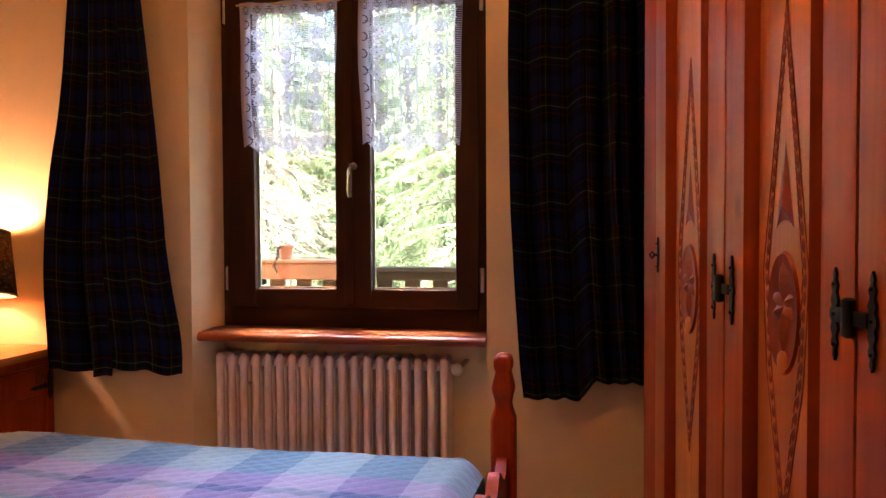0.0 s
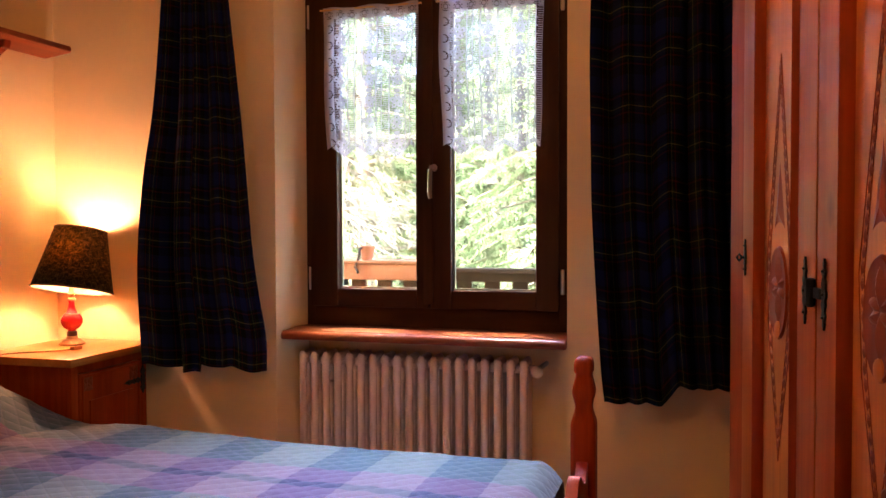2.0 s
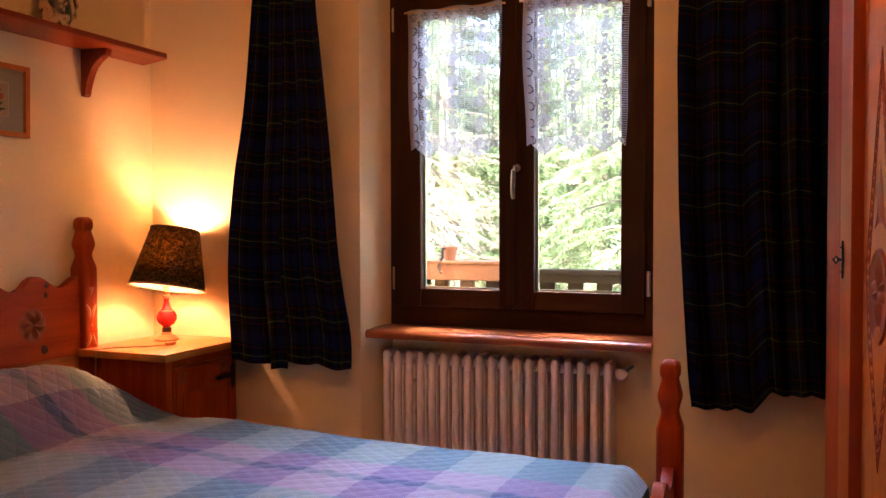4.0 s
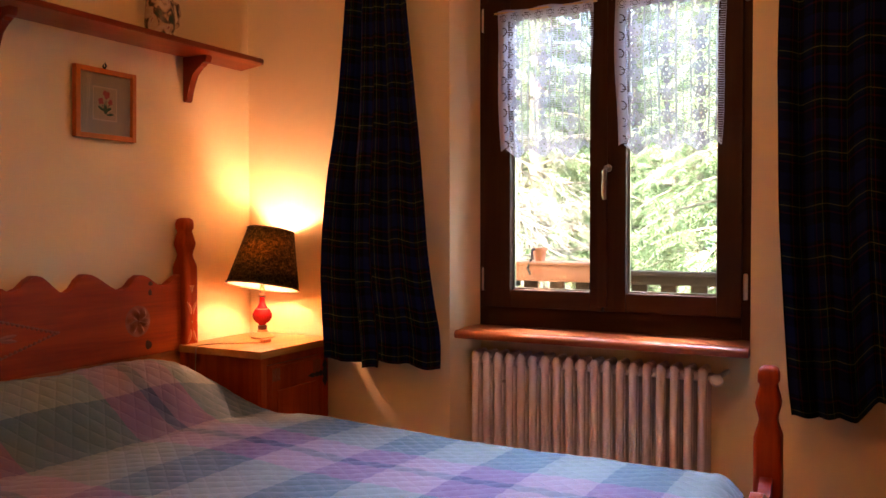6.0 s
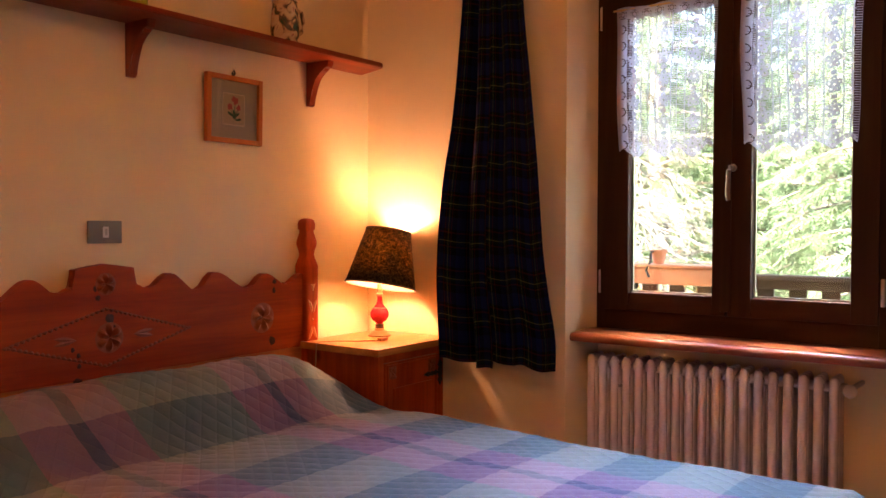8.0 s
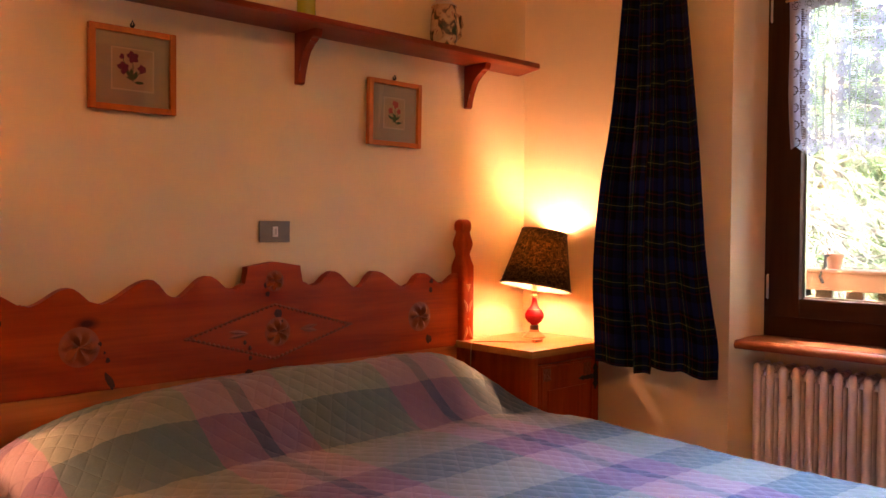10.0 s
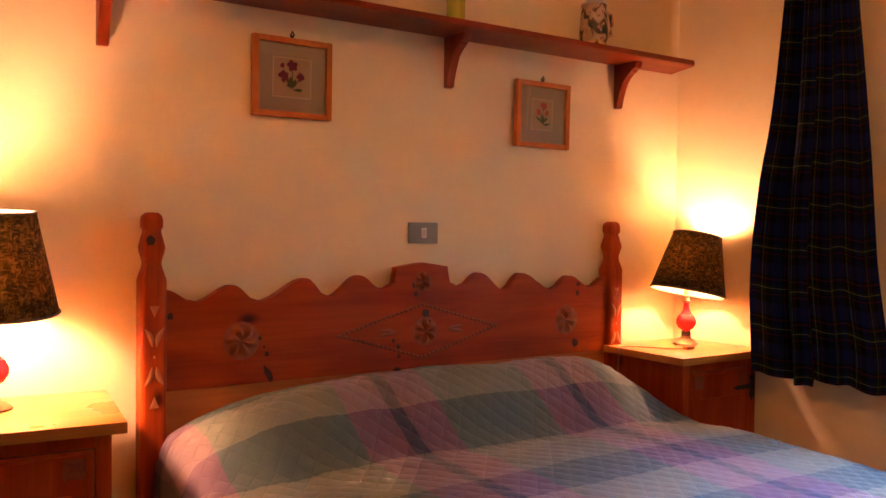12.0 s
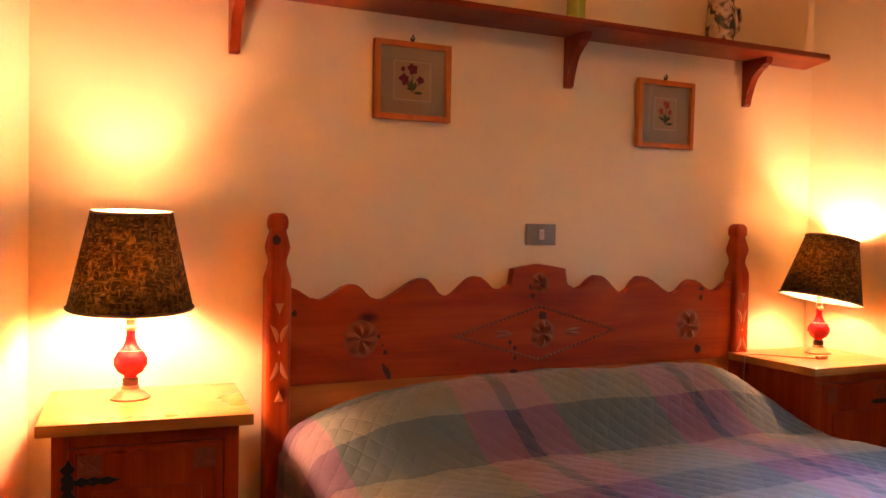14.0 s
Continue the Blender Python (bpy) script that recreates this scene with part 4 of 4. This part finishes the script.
part("handle", tube([(0.010, 0.046, 0.14), (0.012, 0.075, 0.135), (0.012, 0.085, 0.10), (0.012, 0.076, 0.06), (0.010, 0.052, 0.04)], 0.008), GLAZE, mug)
part("rim", lathe([(0.048, 0.160), (0.050, 0.166), (0.040, 0.172), (0.030, 0.185), (0.010, 0.19)], 24), STEEL, mug, "pewter lid")
vase = thing("vase", (0.12, -1.262, 1.798), 0, "slim yellow-green glass vase on the shelf", "vase")
part("body", lathe([(0.028, 0), (0.032, 0.004), (0.031, 0.06), (0.034, 0.12), (0.030, 0.16), (0.024, 0.18)], 24), plain("yellow green glaze", (0.36, 0.40, 0.03), 0.2, 0, 0.1), vase)

# ---- pictures ----
MAT = plain("grey beige passepartout", (0.30, 0.26, 0.20), 0.85, 0, 0.08)
BEVEL = plain("cream mat bevel", (0.46, 0.39, 0.29), 0.85, 0, 0.08)
PAPER = plain("ivory paper", (0.36, 0.28, 0.19), 0.9, 0, 0.1)
LEAF = plain("printed green", (0.03, 0.07, 0.035), 0.9)


def picture(y, z, print_w, print_h, petals, blooms, label, turn=0.0, lean=0.0):
    W, H, F = 0.134, 0.126, 0.019
    p = thing("framed_picture", (0.004 + 0.14 * abs(math.sin(radians(turn))), y, z), turn, label, "picture", "flower prints over the bed")
    p.matrix_world = pose(0.004 + 0.14 * (abs(math.sin(radians(turn))) + abs(math.sin(radians(lean)))), y, z, 0, lean, turn)
    for sy in (-1, 1):
        part("frame_side", boxes(((0, sy * W - (F if sy > 0 else 0), -H), (0.022, sy * W + (F if sy < 0 else 0), H)), bevel=0.003), FRAME_WOOD, p)
        part("frame_bar", boxes(((0, -W + F, sy * H - (F if sy > 0 else 0)), (0.0215, W - F, sy * H + (F if sy < 0 else 0))), bevel=0.003), FRAME_WOOD, p)
    part("passepartout", boxes(((0.002, -W + F, -H + F), (0.008, W - F, H - F))), MAT, p)
    part("bevel_edge", boxes(((0.008, -print_w - 0.004, -print_h - 0.002), (0.0085, print_w + 0.004, print_h + 0.006))), BEVEL, p)
    sheet = part("print", boxes(((0.0085, -print_w, -print_h + 0.002), (0.0092, print_w, print_h + 0.002))), PAPER, p, "botanical print of a flowering plant")
    ink = plain("printed petals", petals, 0.9)
    f = pose(0.0094, 0, 0) @ EAST_FACE
    rnd = random.Random(int(y * 100))
    for cx, cz, r in blooms:
        bm = bmesh.new()
        for k in range(5):
            petal(bm, f @ pose(cx, 0, cz, 0, 72 * k + rnd.uniform(0, 40)), r, r * 0.8, 0.0006)
        part("bloom", bm, ink, sheet, "", None)
    bm = bmesh.new()
    for k in range(7):
        petal(bm, f @ pose(rnd.uniform(-0.008, 0.008), 0, -0.030 + rnd.uniform(-0.01, 0.008), 0, -80 + 27 * k + rnd.uniform(-8, 8)), rnd.uniform(0.022, 0.034), 0.010, 0.0005)
    for cx, cz, r in blooms:
        petal(bm, f @ pose(0, 0, -0.035, 0, math.degrees(math.atan2(cx, cz + 0.035))), math.hypot(cx, cz + 0.035), 0.003, 0.0005)
    part("foliage", bm, LEAF, sheet, "", None)
    pane = part("glass_pane", boxes(((0.0125, -W + F + 0.001, -H + F + 0.001), (0.0140, W - F - 0.001, H - F - 0.001))), GLASS, p, "reflecting picture glass", None)
    pane.visible_shadow = False
    hook = part("hook", tube([(0.004, 0, H + 0.001), (0.010, 0.004, H + 0.012), (0.008, 0, H + 0.024), (0.004, -0.004, H + 0.012), (0.004, 0, H + 0.001)], 0.0036), IRON, p, "dark metal picture hook")
    return hook


picture(-1.815, 1.569, 0.062, 0.060, (0.11, 0.012, 0.06), ((0, 0.040, 0.020), (-0.028, 0.006, 0.015), (0.030, 0.004, 0.020), (0.034, 0.038, 0.009)), "wood-framed print of purple flowers behind glass")
picture(-0.786, 1.538, 0.050, 0.056, (0.32, 0.06, 0.06), ((-0.004, 0.036, 0.018), (0.020, 0.010, 0.014), (-0.022, 0.010, 0.012)), "smaller wood-framed print of red flowers behind glass", 1.4, 1.0)

# ---- light switch ----
sw = thing("light_switch", (0.001, -1.3130, 1.081), 0, "grey metal light switch plate with one white rocker", "light switch")
part("plate", boxes(((0, -0.060, -0.037), (0.009, 0.060, 0.037)), bevel=0.003), GREY_PLATE, sw)
part("rocker", boxes(((0.006, -0.010, -0.018), (0.013, 0.010, 0.018)), bevel=0.002), WHITE_PLASTIC, sw, "small white rocker")
part("slot", boxes(((0.0125, -0.004, -0.011), (0.0140, 0.004, 0.011)), bevel=0.001), plain("ivory plastic", (0.5, 0.46, 0.4), 0.5), sw)

# ---- wardrobe ----
WT = 11.5
ca, sa = math.cos(radians(WT)), math.sin(radians(WT))
ward = thing("wardrobe", (EYE[0] + 0.55 * ca, EYE[1] + 0.55 * sa, 0), WT, "large honey pine wardrobe with chip-carved doors and iron hinges", "wardrobe")
FAR, NEAR, WH = 2.18, 0.44, 2.14
JOINTS = (2.04, 1.553, 1.066, 0.579)
part("carcass", boxes(((0.024, NEAR, 0.08), (0.52, FAR, WH)), bevel=0.004), PINE["z"], ward)
part("corner_post", boxes(((0.0, JOINTS[0] + 0.004, 0.08), (0.0235, FAR, WH)), bevel=0.006), PINE["z"], ward)
part("corner_post", boxes(((0.0, NEAR, 0.08), (0.0235, JOINTS[3] - 0.004, WH)), bevel=0.006), PINE["z"], ward)
part("plinth", boxes(((0.01, NEAR + 0.002, 0.0), (0.51, FAR - 0.002, 0.079)), bevel=0.004), PINE["y"], ward)
part("cornice", boxes(((-0.04, NEAR - 0.04, WH + 0.001), (0.53, FAR + 0.04, WH + 0.06)), bevel=0.015), PINE["y"], ward)
WEST = pose(0, 0, 0, 0, 0, 90)


def wardrobe_door(y0, y1):
    door = new("door")
    door.parent = ward
    lo, hi = 0.10, WH - 0.02
    st = 0.10
    g = 0.003
    for a, b in ((y0 + g, y0 + st), (y1 - st, y1 - g)):
        part("stile", boxes(((-0.008, a, lo), (0.0235, b, hi)), bevel=0.006), PINE_DOOR, door)
    for a, b in ((lo, lo + 0.13), (hi - 0.13, hi)):
        part("rail", boxes(((-0.0075, y0 + st, a), (0.0235, y1 - st, b)), bevel=0.003), PINE["y"], door)
    mo = 0.036
    for a, b in ((y0 + st, y0 + st + mo), (y1 - st - mo, y1 - st)):
        c = (a + b) / 2
        ol = [(0.020, a), (0.004, a), (-0.006, a + mo * 0.18), (-0.016, c), (-0.006, b - mo * 0.18), (0.004, b), (0.020, b)]
        part("moulding", prism(ol, lo + 0.131, hi - 0.131, "z"), PINE_RED, door, "darker rounded moulding", 60)
    part("panel", boxes(((0.004, y0 + st + mo, lo + 0.131), (0.0235, y1 - st - mo, hi - 0.131)), bevel=0.002), PINE_PANEL, door, "smooth lighter pine panel")
    mid = (y0 + y1) / 2
    f = pose(0.0038, mid, 0) @ WEST
    kite = [(0, 1.43), (0.074, 1.02), (0.060, 0.86), (0, 0.62), (-0.060, 0.86), (-0.074, 1.02)]
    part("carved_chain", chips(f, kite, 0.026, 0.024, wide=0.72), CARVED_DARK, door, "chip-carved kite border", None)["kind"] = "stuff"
    for grow in (0.86, 1.15):
        line = [(a * grow, 1.02 + (b - 1.02) * (0.93 if grow < 1 else 1.05)) for a, b in kite]
        part("cut_line", tube([f @ Vector((a, 0.0002, b)) for a, b in line + line[:1]], 0.0012, None, 5), PINE_RED, door)
    oval = bmesh.new()
    hub_v = oval.verts.new(f @ Vector((0, 0.0008, 0.955)))
    rings = [[oval.verts.new(f @ Vector((0.058 * q * math.cos(2 * math.pi * k / 36), h, 0.955 + 0.098 * q * math.sin(2 * math.pi * k / 36)))) for k in range(36)]
             for q, h in ((0.5, 0.0010), (0.88, 0.0040), (0.95, 0.0052), (1.0, 0.0004))]
    for k in range(36):
        oval.faces.new((hub_v, rings[0][k], rings[0][(k + 1) % 36]))
        for a, b in zip(rings, rings[1:]):
            oval.faces.new((a[k], b[k], b[(k + 1) % 36], a[(k + 1) % 36]))
    part("carved_field", oval, PINE_RED, door, "dark red scooped oval of the carving", 35)
    for turn, ln, wd in ((0, 0.076, 0.042), (180, 0.078, 0.036), (64, 0.042, 0.022), (-64, 0.042, 0.022), (116, 0.042, 0.024), (-116, 0.042, 0.024)):
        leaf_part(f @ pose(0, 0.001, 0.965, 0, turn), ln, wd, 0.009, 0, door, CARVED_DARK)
    disc = lathe([(0.020, 0.0), (0.018, 0.004), (0.010, 0.006), (0.002, 0.0065)], 20, m=f @ pose(0, 0.001, 0.876, -90))
    part("carved_disc", disc, PINE_PANEL, door, "pale round cut at the foot of the oval")
    wedge = bmesh.new()
    low = [(0.034 * (q / 3 - 1), 1.088 + 0.014 * (1 - (q / 3 - 1) ** 2)) for q in range(7)]
    tip = wedge.verts.new(f @ Vector((0, 0.0006, 1.228)))
    ridge = wedge.verts.new(f @ Vector((0, 0.006, 1.125)))
    rim = [wedge.verts.new(f @ Vector((a, 0.0006, b))) for a, b in low]
    for a, b in zip([tip] + rim, rim + [tip]):
        wedge.faces.new((a, b, ridge))
    part("carved_wedge", wedge, PINE_RED, door, "dark red tapering wedge", None)
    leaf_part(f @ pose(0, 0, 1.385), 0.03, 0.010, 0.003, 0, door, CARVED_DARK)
    return door


PINE_PANEL = wood("lighter pine panel", (0.68, 0.225, 0.032), (0.54, 0.150, 0.016), "z", 0.4, False, 0.2)
PINE_DOOR = wood("orange pine door", (0.55, 0.130, 0.012), (0.38, 0.070, 0.005), "z", 0.42, True, 0.15)
PINE_RED = wood("red pine moulding", (0.36, 0.058, 0.005), (0.22, 0.029, 0.003), "z", 0.35, False, 0.12)
# Dark red cut tone; the shade inside the carved chips is put into it.
CARVED_DARK = plain("shaded cut pine", (0.28, 0.060, 0.009), 0.5, 0, 0.3, 60)
doors = [wardrobe_door(b, a) for a, b in zip(JOINTS, JOINTS[1:])]


def plate(m):
    o = [(0.0, 0.085), (0.007, 0.072), (0.004, 0.064), (0.013, 0.052), (0.007, 0.040), (0.015, 0.026), (0.010, 0.014), (0.018, 0.006), (0.018, -0.006),
         (0.010, -0.014), (0.015, -0.026), (0.007, -0.040), (0.013, -0.052), (0.004, -0.064), (0.007, -0.072), (0.0, -0.085)]
    out = o + [(-a * 0.8, b) for a, b in o[-2:0:-1]]
    bm = bmesh.new()
    one = [bm.verts.new(m @ Vector((a, 0, b))) for a, b in out]
    two = [bm.verts.new(m @ Vector((a, 0.004, b))) for a, b in out]
    bm.faces.new(one[::-1])
    bm.faces.new(two)
    for i in range(len(out)):
        j = (i + 1) % len(out)
        bm.faces.new((one[i], one[j], two[j], two[i]))
    for b in (0.055, -0.055, 0.0):
        lathe([(0.004, 0.003), (0.003, 0.007), (0.001, 0.008)], 8, bm=bm, m=m @ pose(0, 0, b, -90))
    return bm


for k, d in ((1, doors[0]), (2, doors[1])):
    for z in (0.975, 0.35, 1.75):
        y = JOINTS[k]
        hinge = part("hinge", lathe([(0.005, -0.026), (0.009, -0.023), (0.009, 0.023), (0.005, 0.026)], 12, m=pose(-0.017, y, z)), IRON, d, "black iron hinge with lobed plates")
        for sy in (-1, 1):
            part("hinge_plate", plate(pose(-0.0085, y + sy * 0.048, z) @ WEST @ Matrix.Diagonal((0.72, 1, 0.74, 1))), IRON, d)
            part("hinge_arm", boxes(((-0.016, min(y, y + sy * 0.04), z - 0.010), (-0.0085, max(y, y + sy * 0.04), z + 0.010)), bevel=0.003), IRON, d)
lock = part("escutcheon", plate(pose(-0.0085, JOINTS[0] - 0.035, 1.02) @ WEST @ Matrix.Diagonal((0.5, 1, 0.5, 1))), IRON, doors[0], "small iron keyhole plate")
part("key", tube([(-0.009, JOINTS[0] - 0.035, 1.02), (-0.018, JOINTS[0] - 0.035, 1.02), (-0.024, JOINTS[0] - 0.035, 1.028), (-0.030, JOINTS[0] - 0.035, 1.02), (-0.024, JOINTS[0] - 0.035, 1.012), (-0.019, JOINTS[0] - 0.035, 1.019)], 0.003), IRON, doors[0], "iron key in the lock")

# ---- outside ----
def meadow():
    bm = bmesh.new()
    xs = [-220 + 440 * i / 60 for i in range(61)]
    ys = [-120, -60, -30, -12, -6] + [0.9 * j if j < 20 else 18 + (j - 20) * 9 for j in range(44)]
    g = [[bm.verts.new((x, y, -0.9 - 0.05 * max(0, min(y, 6)) + 0.20 * max(0, y - 9) + 0.35 * noise.noise(Vector((x * 0.08, y * 0.08, 0))))) for x in xs] for y in ys]
    for a, b in zip(g, g[1:]):
        for i in range(60):
            bm.faces.new((a[i], a[i + 1], b[i + 1], b[i]))
    m, nt, b = nodes_of("meadow grass", 0.9)
    co = coords(nt)
    col = ramp(nt, noise_at(nt, co, 1.2, 6), [(0.3, (0.07, 0.11, 0.035)), (0.7, (0.15, 0.20, 0.07))])
    nt.links.new(col, b.inputs["Base Color"])
    bump(nt, b, noise_at(nt, co, 9, 5), 0.8, 0.05)
    solid("ground", bm, m, "sunlit green meadow rising behind the balcony", "ground", "structure", smooth=180)


meadow()
BALCONY = wood("weathered balcony wood", (0.15, 0.085, 0.05), (0.085, 0.045, 0.026), "x", 0.7, False, 0.0)
solid("balcony_deck", boxes(((-1.5, 0.362, -0.16), (5.0, 1.32, -0.04))), BALCONY, "brown plank balcony deck outside the window", "balcony", "structure")
rail = thing("balcony_rail", (1.6, 1.2, -0.04), 0, "brown wooden balcony railing outside the window", "railing")
part("rail_board", boxes(((-3.0, -0.018, 0.852), (3.4, 0.022, 0.895)), bevel=0.004), BALCONY, rail)
part("rail_cap", boxes(((-3.0, -0.045, 0.8955), (3.4, 0.055, 0.918)), bevel=0.005), BALCONY, rail)
part("bottom_board", boxes(((-3.0, -0.018, 0.10), (3.4, 0.022, 0.17)), bevel=0.004), BALCONY, rail)
x = -2.95
while x < 3.3:
    part("baluster", boxes(((x, 0.0225, 0.06), (x + 0.078, 0.045, 0.89)), bevel=0.003), BALCONY, rail)
    x += 0.144
TERRA = plain("terracotta", (0.50, 0.17, 0.075), 0.8, 0, 0.25, 20)
planter = thing("flower_box", (0.98, 1.08, 0.745), 0, "orange terracotta flower box hung on the balcony railing", "flower box")
part("trough", boxes(((-0.24, -0.08, 0.08), (0.30, 0.08, 0.16)), bevel=0.012), TERRA, planter)
part("rim", boxes(((-0.25, -0.088, 0.1605), (0.31, 0.088, 0.175)), bevel=0.005), TERRA, planter)
part("bracket", boxes(((-0.2, -0.02, 0.04), (-0.18, 0.12, 0.079)), ((0.24, -0.02, 0.04), (0.26, 0.12, 0.079))), IRON, planter)
pot = thing("flower_pot", (0.955, 1.08, 0.920), 0, "small terracotta pot with a dry stem on the flower box", "flower pot")
part("body", lathe([(0.026, 0), (0.036, 0.055), (0.040, 0.056), (0.041, 0.070), (0.035, 0.071)], 18), TERRA, pot)
part("stem", tube([(0, 0, 0.065), (-0.02, -0.055, 0.06), (-0.012, -0.075, 0.02), (-0.03, -0.09, -0.03), (-0.01, -0.1, -0.06)], 0.007, None, 6), plain("dry stem", (0.06, 0.03, 0.02), 0.9), pot)

BARK = plain("grey spruce bark", (0.16, 0.12, 0.09), 0.9, 0, 0.4, 25, 0.8, 0.01)
DEAD = plain("pale dead twigs", (0.11, 0.092, 0.072), 0.9, 0, 0.3, 20)
# Needle colours paled: the washed-out glare over the trees is put into them.
NEEDLES = leafy("spruce needles", (0.140, 0.190, 0.090), (0.190, 0.245, 0.125))


def spruce(x, y, z0, height, spread_r, seed, whorls=22):
    """Tapered trunk, drooping limbs in whorls, and thousands of small needle sprays."""
    rnd = random.Random(seed)
    t = thing("spruce_tree", (x, y, z0), 0, "tall sunlit green spruce tree with drooping branches", "tree", "spruces behind the balcony")
    part("trunk", tube([(0, 0, 0), (0.03, 0, height * 0.4), (0, 0.04, height)], [0.20, 0.12, 0.02], None, 10), BARK, t)
    limbs, verts, faces = bmesh.new(), [], []
    for w in range(whorls):
        h = height * (0.04 + 0.94 * w / whorls)
        reach = spread_r * (1 - w / whorls) ** 0.75 + 0.25
        for k in range(8):
            a = 2 * math.pi * (k + rnd.random() * 0.8) / 8 + w
            L = reach * rnd.uniform(0.75, 1.1)
            pts = []
            for q in range(6):
                s = q / 5
                pts.append(Vector((math.cos(a) * L * s, math.sin(a) * L * s, h + 0.10 * L * math.sin(s * 2.2) - 0.32 * L * s * s)))
            tube(pts, [0.022 * (1 - 0.15 * q) for q in range(6)], limbs, 5)
            for n in range(int(62 * L / spread_r) + 12):
                s = rnd.uniform(0.15, 1.0)
                i = min(4, int(s * 5))
                p = pts[i].lerp(pts[i + 1], s * 5 - i)
                side = rnd.choice((-1, 1))
                d = Vector((math.cos(a + side * rnd.uniform(0.4, 1.3)), math.sin(a + side * rnd.uniform(0.4, 1.3)), rnd.uniform(-0.9, 0.05)))
                d.normalize()
                ln = rnd.uniform(0.16, 0.42) * (1.15 - 0.5 * s)
                across = d.cross(Vector((rnd.uniform(-1, 1), rnd.uniform(-1, 1), 0.6))).normalized()
                for seg in range(6):
                    b0 = p + d * (ln * seg / 6) + Vector((0, 0, -0.04 * (seg / 6) ** 2))
                    for sgn in (-1, 1):
                        tip = b0 + d * 0.05 + across * sgn * 0.055 * (1.1 - seg / 7) + Vector((0, 0, rnd.uniform(-0.02, 0.01)))
                        n0 = len(verts)
                        verts.extend((b0, b0 + d * 0.022, tip))
                        faces.append((n0, n0 + 1, n0 + 2))
    part("limbs", limbs, BARK, t)
    me = bpy.data.meshes.new("crown")
    me.from_pydata(verts, [], faces)
    me.materials.append(NEEDLES)
    crown = new("crown", me)
    crown.parent = t


spruce(1.5, 6.0, -1.3, 6.6, 2.1, 3, 24)
spruce(-1.6, 7.4, -1.3, 7.4, 2.2, 5, 24)
spruce(0.0, 9.5, -1.2, 8.0, 2.5, 8, 24)
spruce(3.9, 8.6, -1.2, 6.4, 2.3, 11)
spruce(-4.4, 9.8, -1.1, 8.0, 2.5, 14)
for k, (tx, ty, th) in enumerate(((-7.5, 15.0, 11.0), (-4.6, 13.6, 10.4), (-2.2, 14.6, 11.2), (0.4, 13.4, 10.2), (2.8, 14.8, 10.0), (-9.5, 12.8, 10.0), (-3.2, 11.6, 9.0), (-0.9, 12.0, 9.4), (-6.2, 12.6, 9.6))):
    spruce(tx, ty, -0.4, th, 2.4, 30 + k, 18)


def dead_tree():
    rnd = random.Random(21)
    t = thing("bare_tree", (-1.15, 4.3, -1.1), 0, "small bare tree with pale sunlit dead branches", "tree")
    part("trunk", tube([(0, 0, 0), (0.03, 0.02, 1.5), (-0.03, 0, 3.6)], [0.09, 0.06, 0.02], None, 8), DEAD, t)
    bm = bmesh.new()

    def grow(p, d, ln, r, depth):
        pts, q = [p], p
        for _ in range(5):
            d = (d + Vector((rnd.uniform(-0.22, 0.22), rnd.uniform(-0.22, 0.22), rnd.uniform(-0.20, 0.12)))).normalized()
            q = q + d * ln / 5
            pts.append(q)
        tube(pts, [r * (1 - 0.14 * i) for i in range(6)], bm, 5)
        if depth:
            for i in range(1, 6):
                for _ in range(2 if depth > 1 else 3):
                    e = (d + Vector((rnd.uniform(-1, 1), rnd.uniform(-1, 1), rnd.uniform(-0.9, 0.5)))).normalized()
                    grow(pts[i], e, ln * rnd.uniform(0.35, 0.6), r * 0.5, depth - 1)

    for k in range(13):
        a = rnd.uniform(-0.9, 0.6)
        grow(Vector((0, 0, 0.9 + 0.2 * k)), Vector((math.cos(a), math.sin(a), rnd.uniform(-0.25, 0.15))), rnd.uniform(0.8, 1.15), 0.016, 2)
    part("branches", bm, DEAD, t, "tangle of pale dead twigs", 60)


dead_tree()
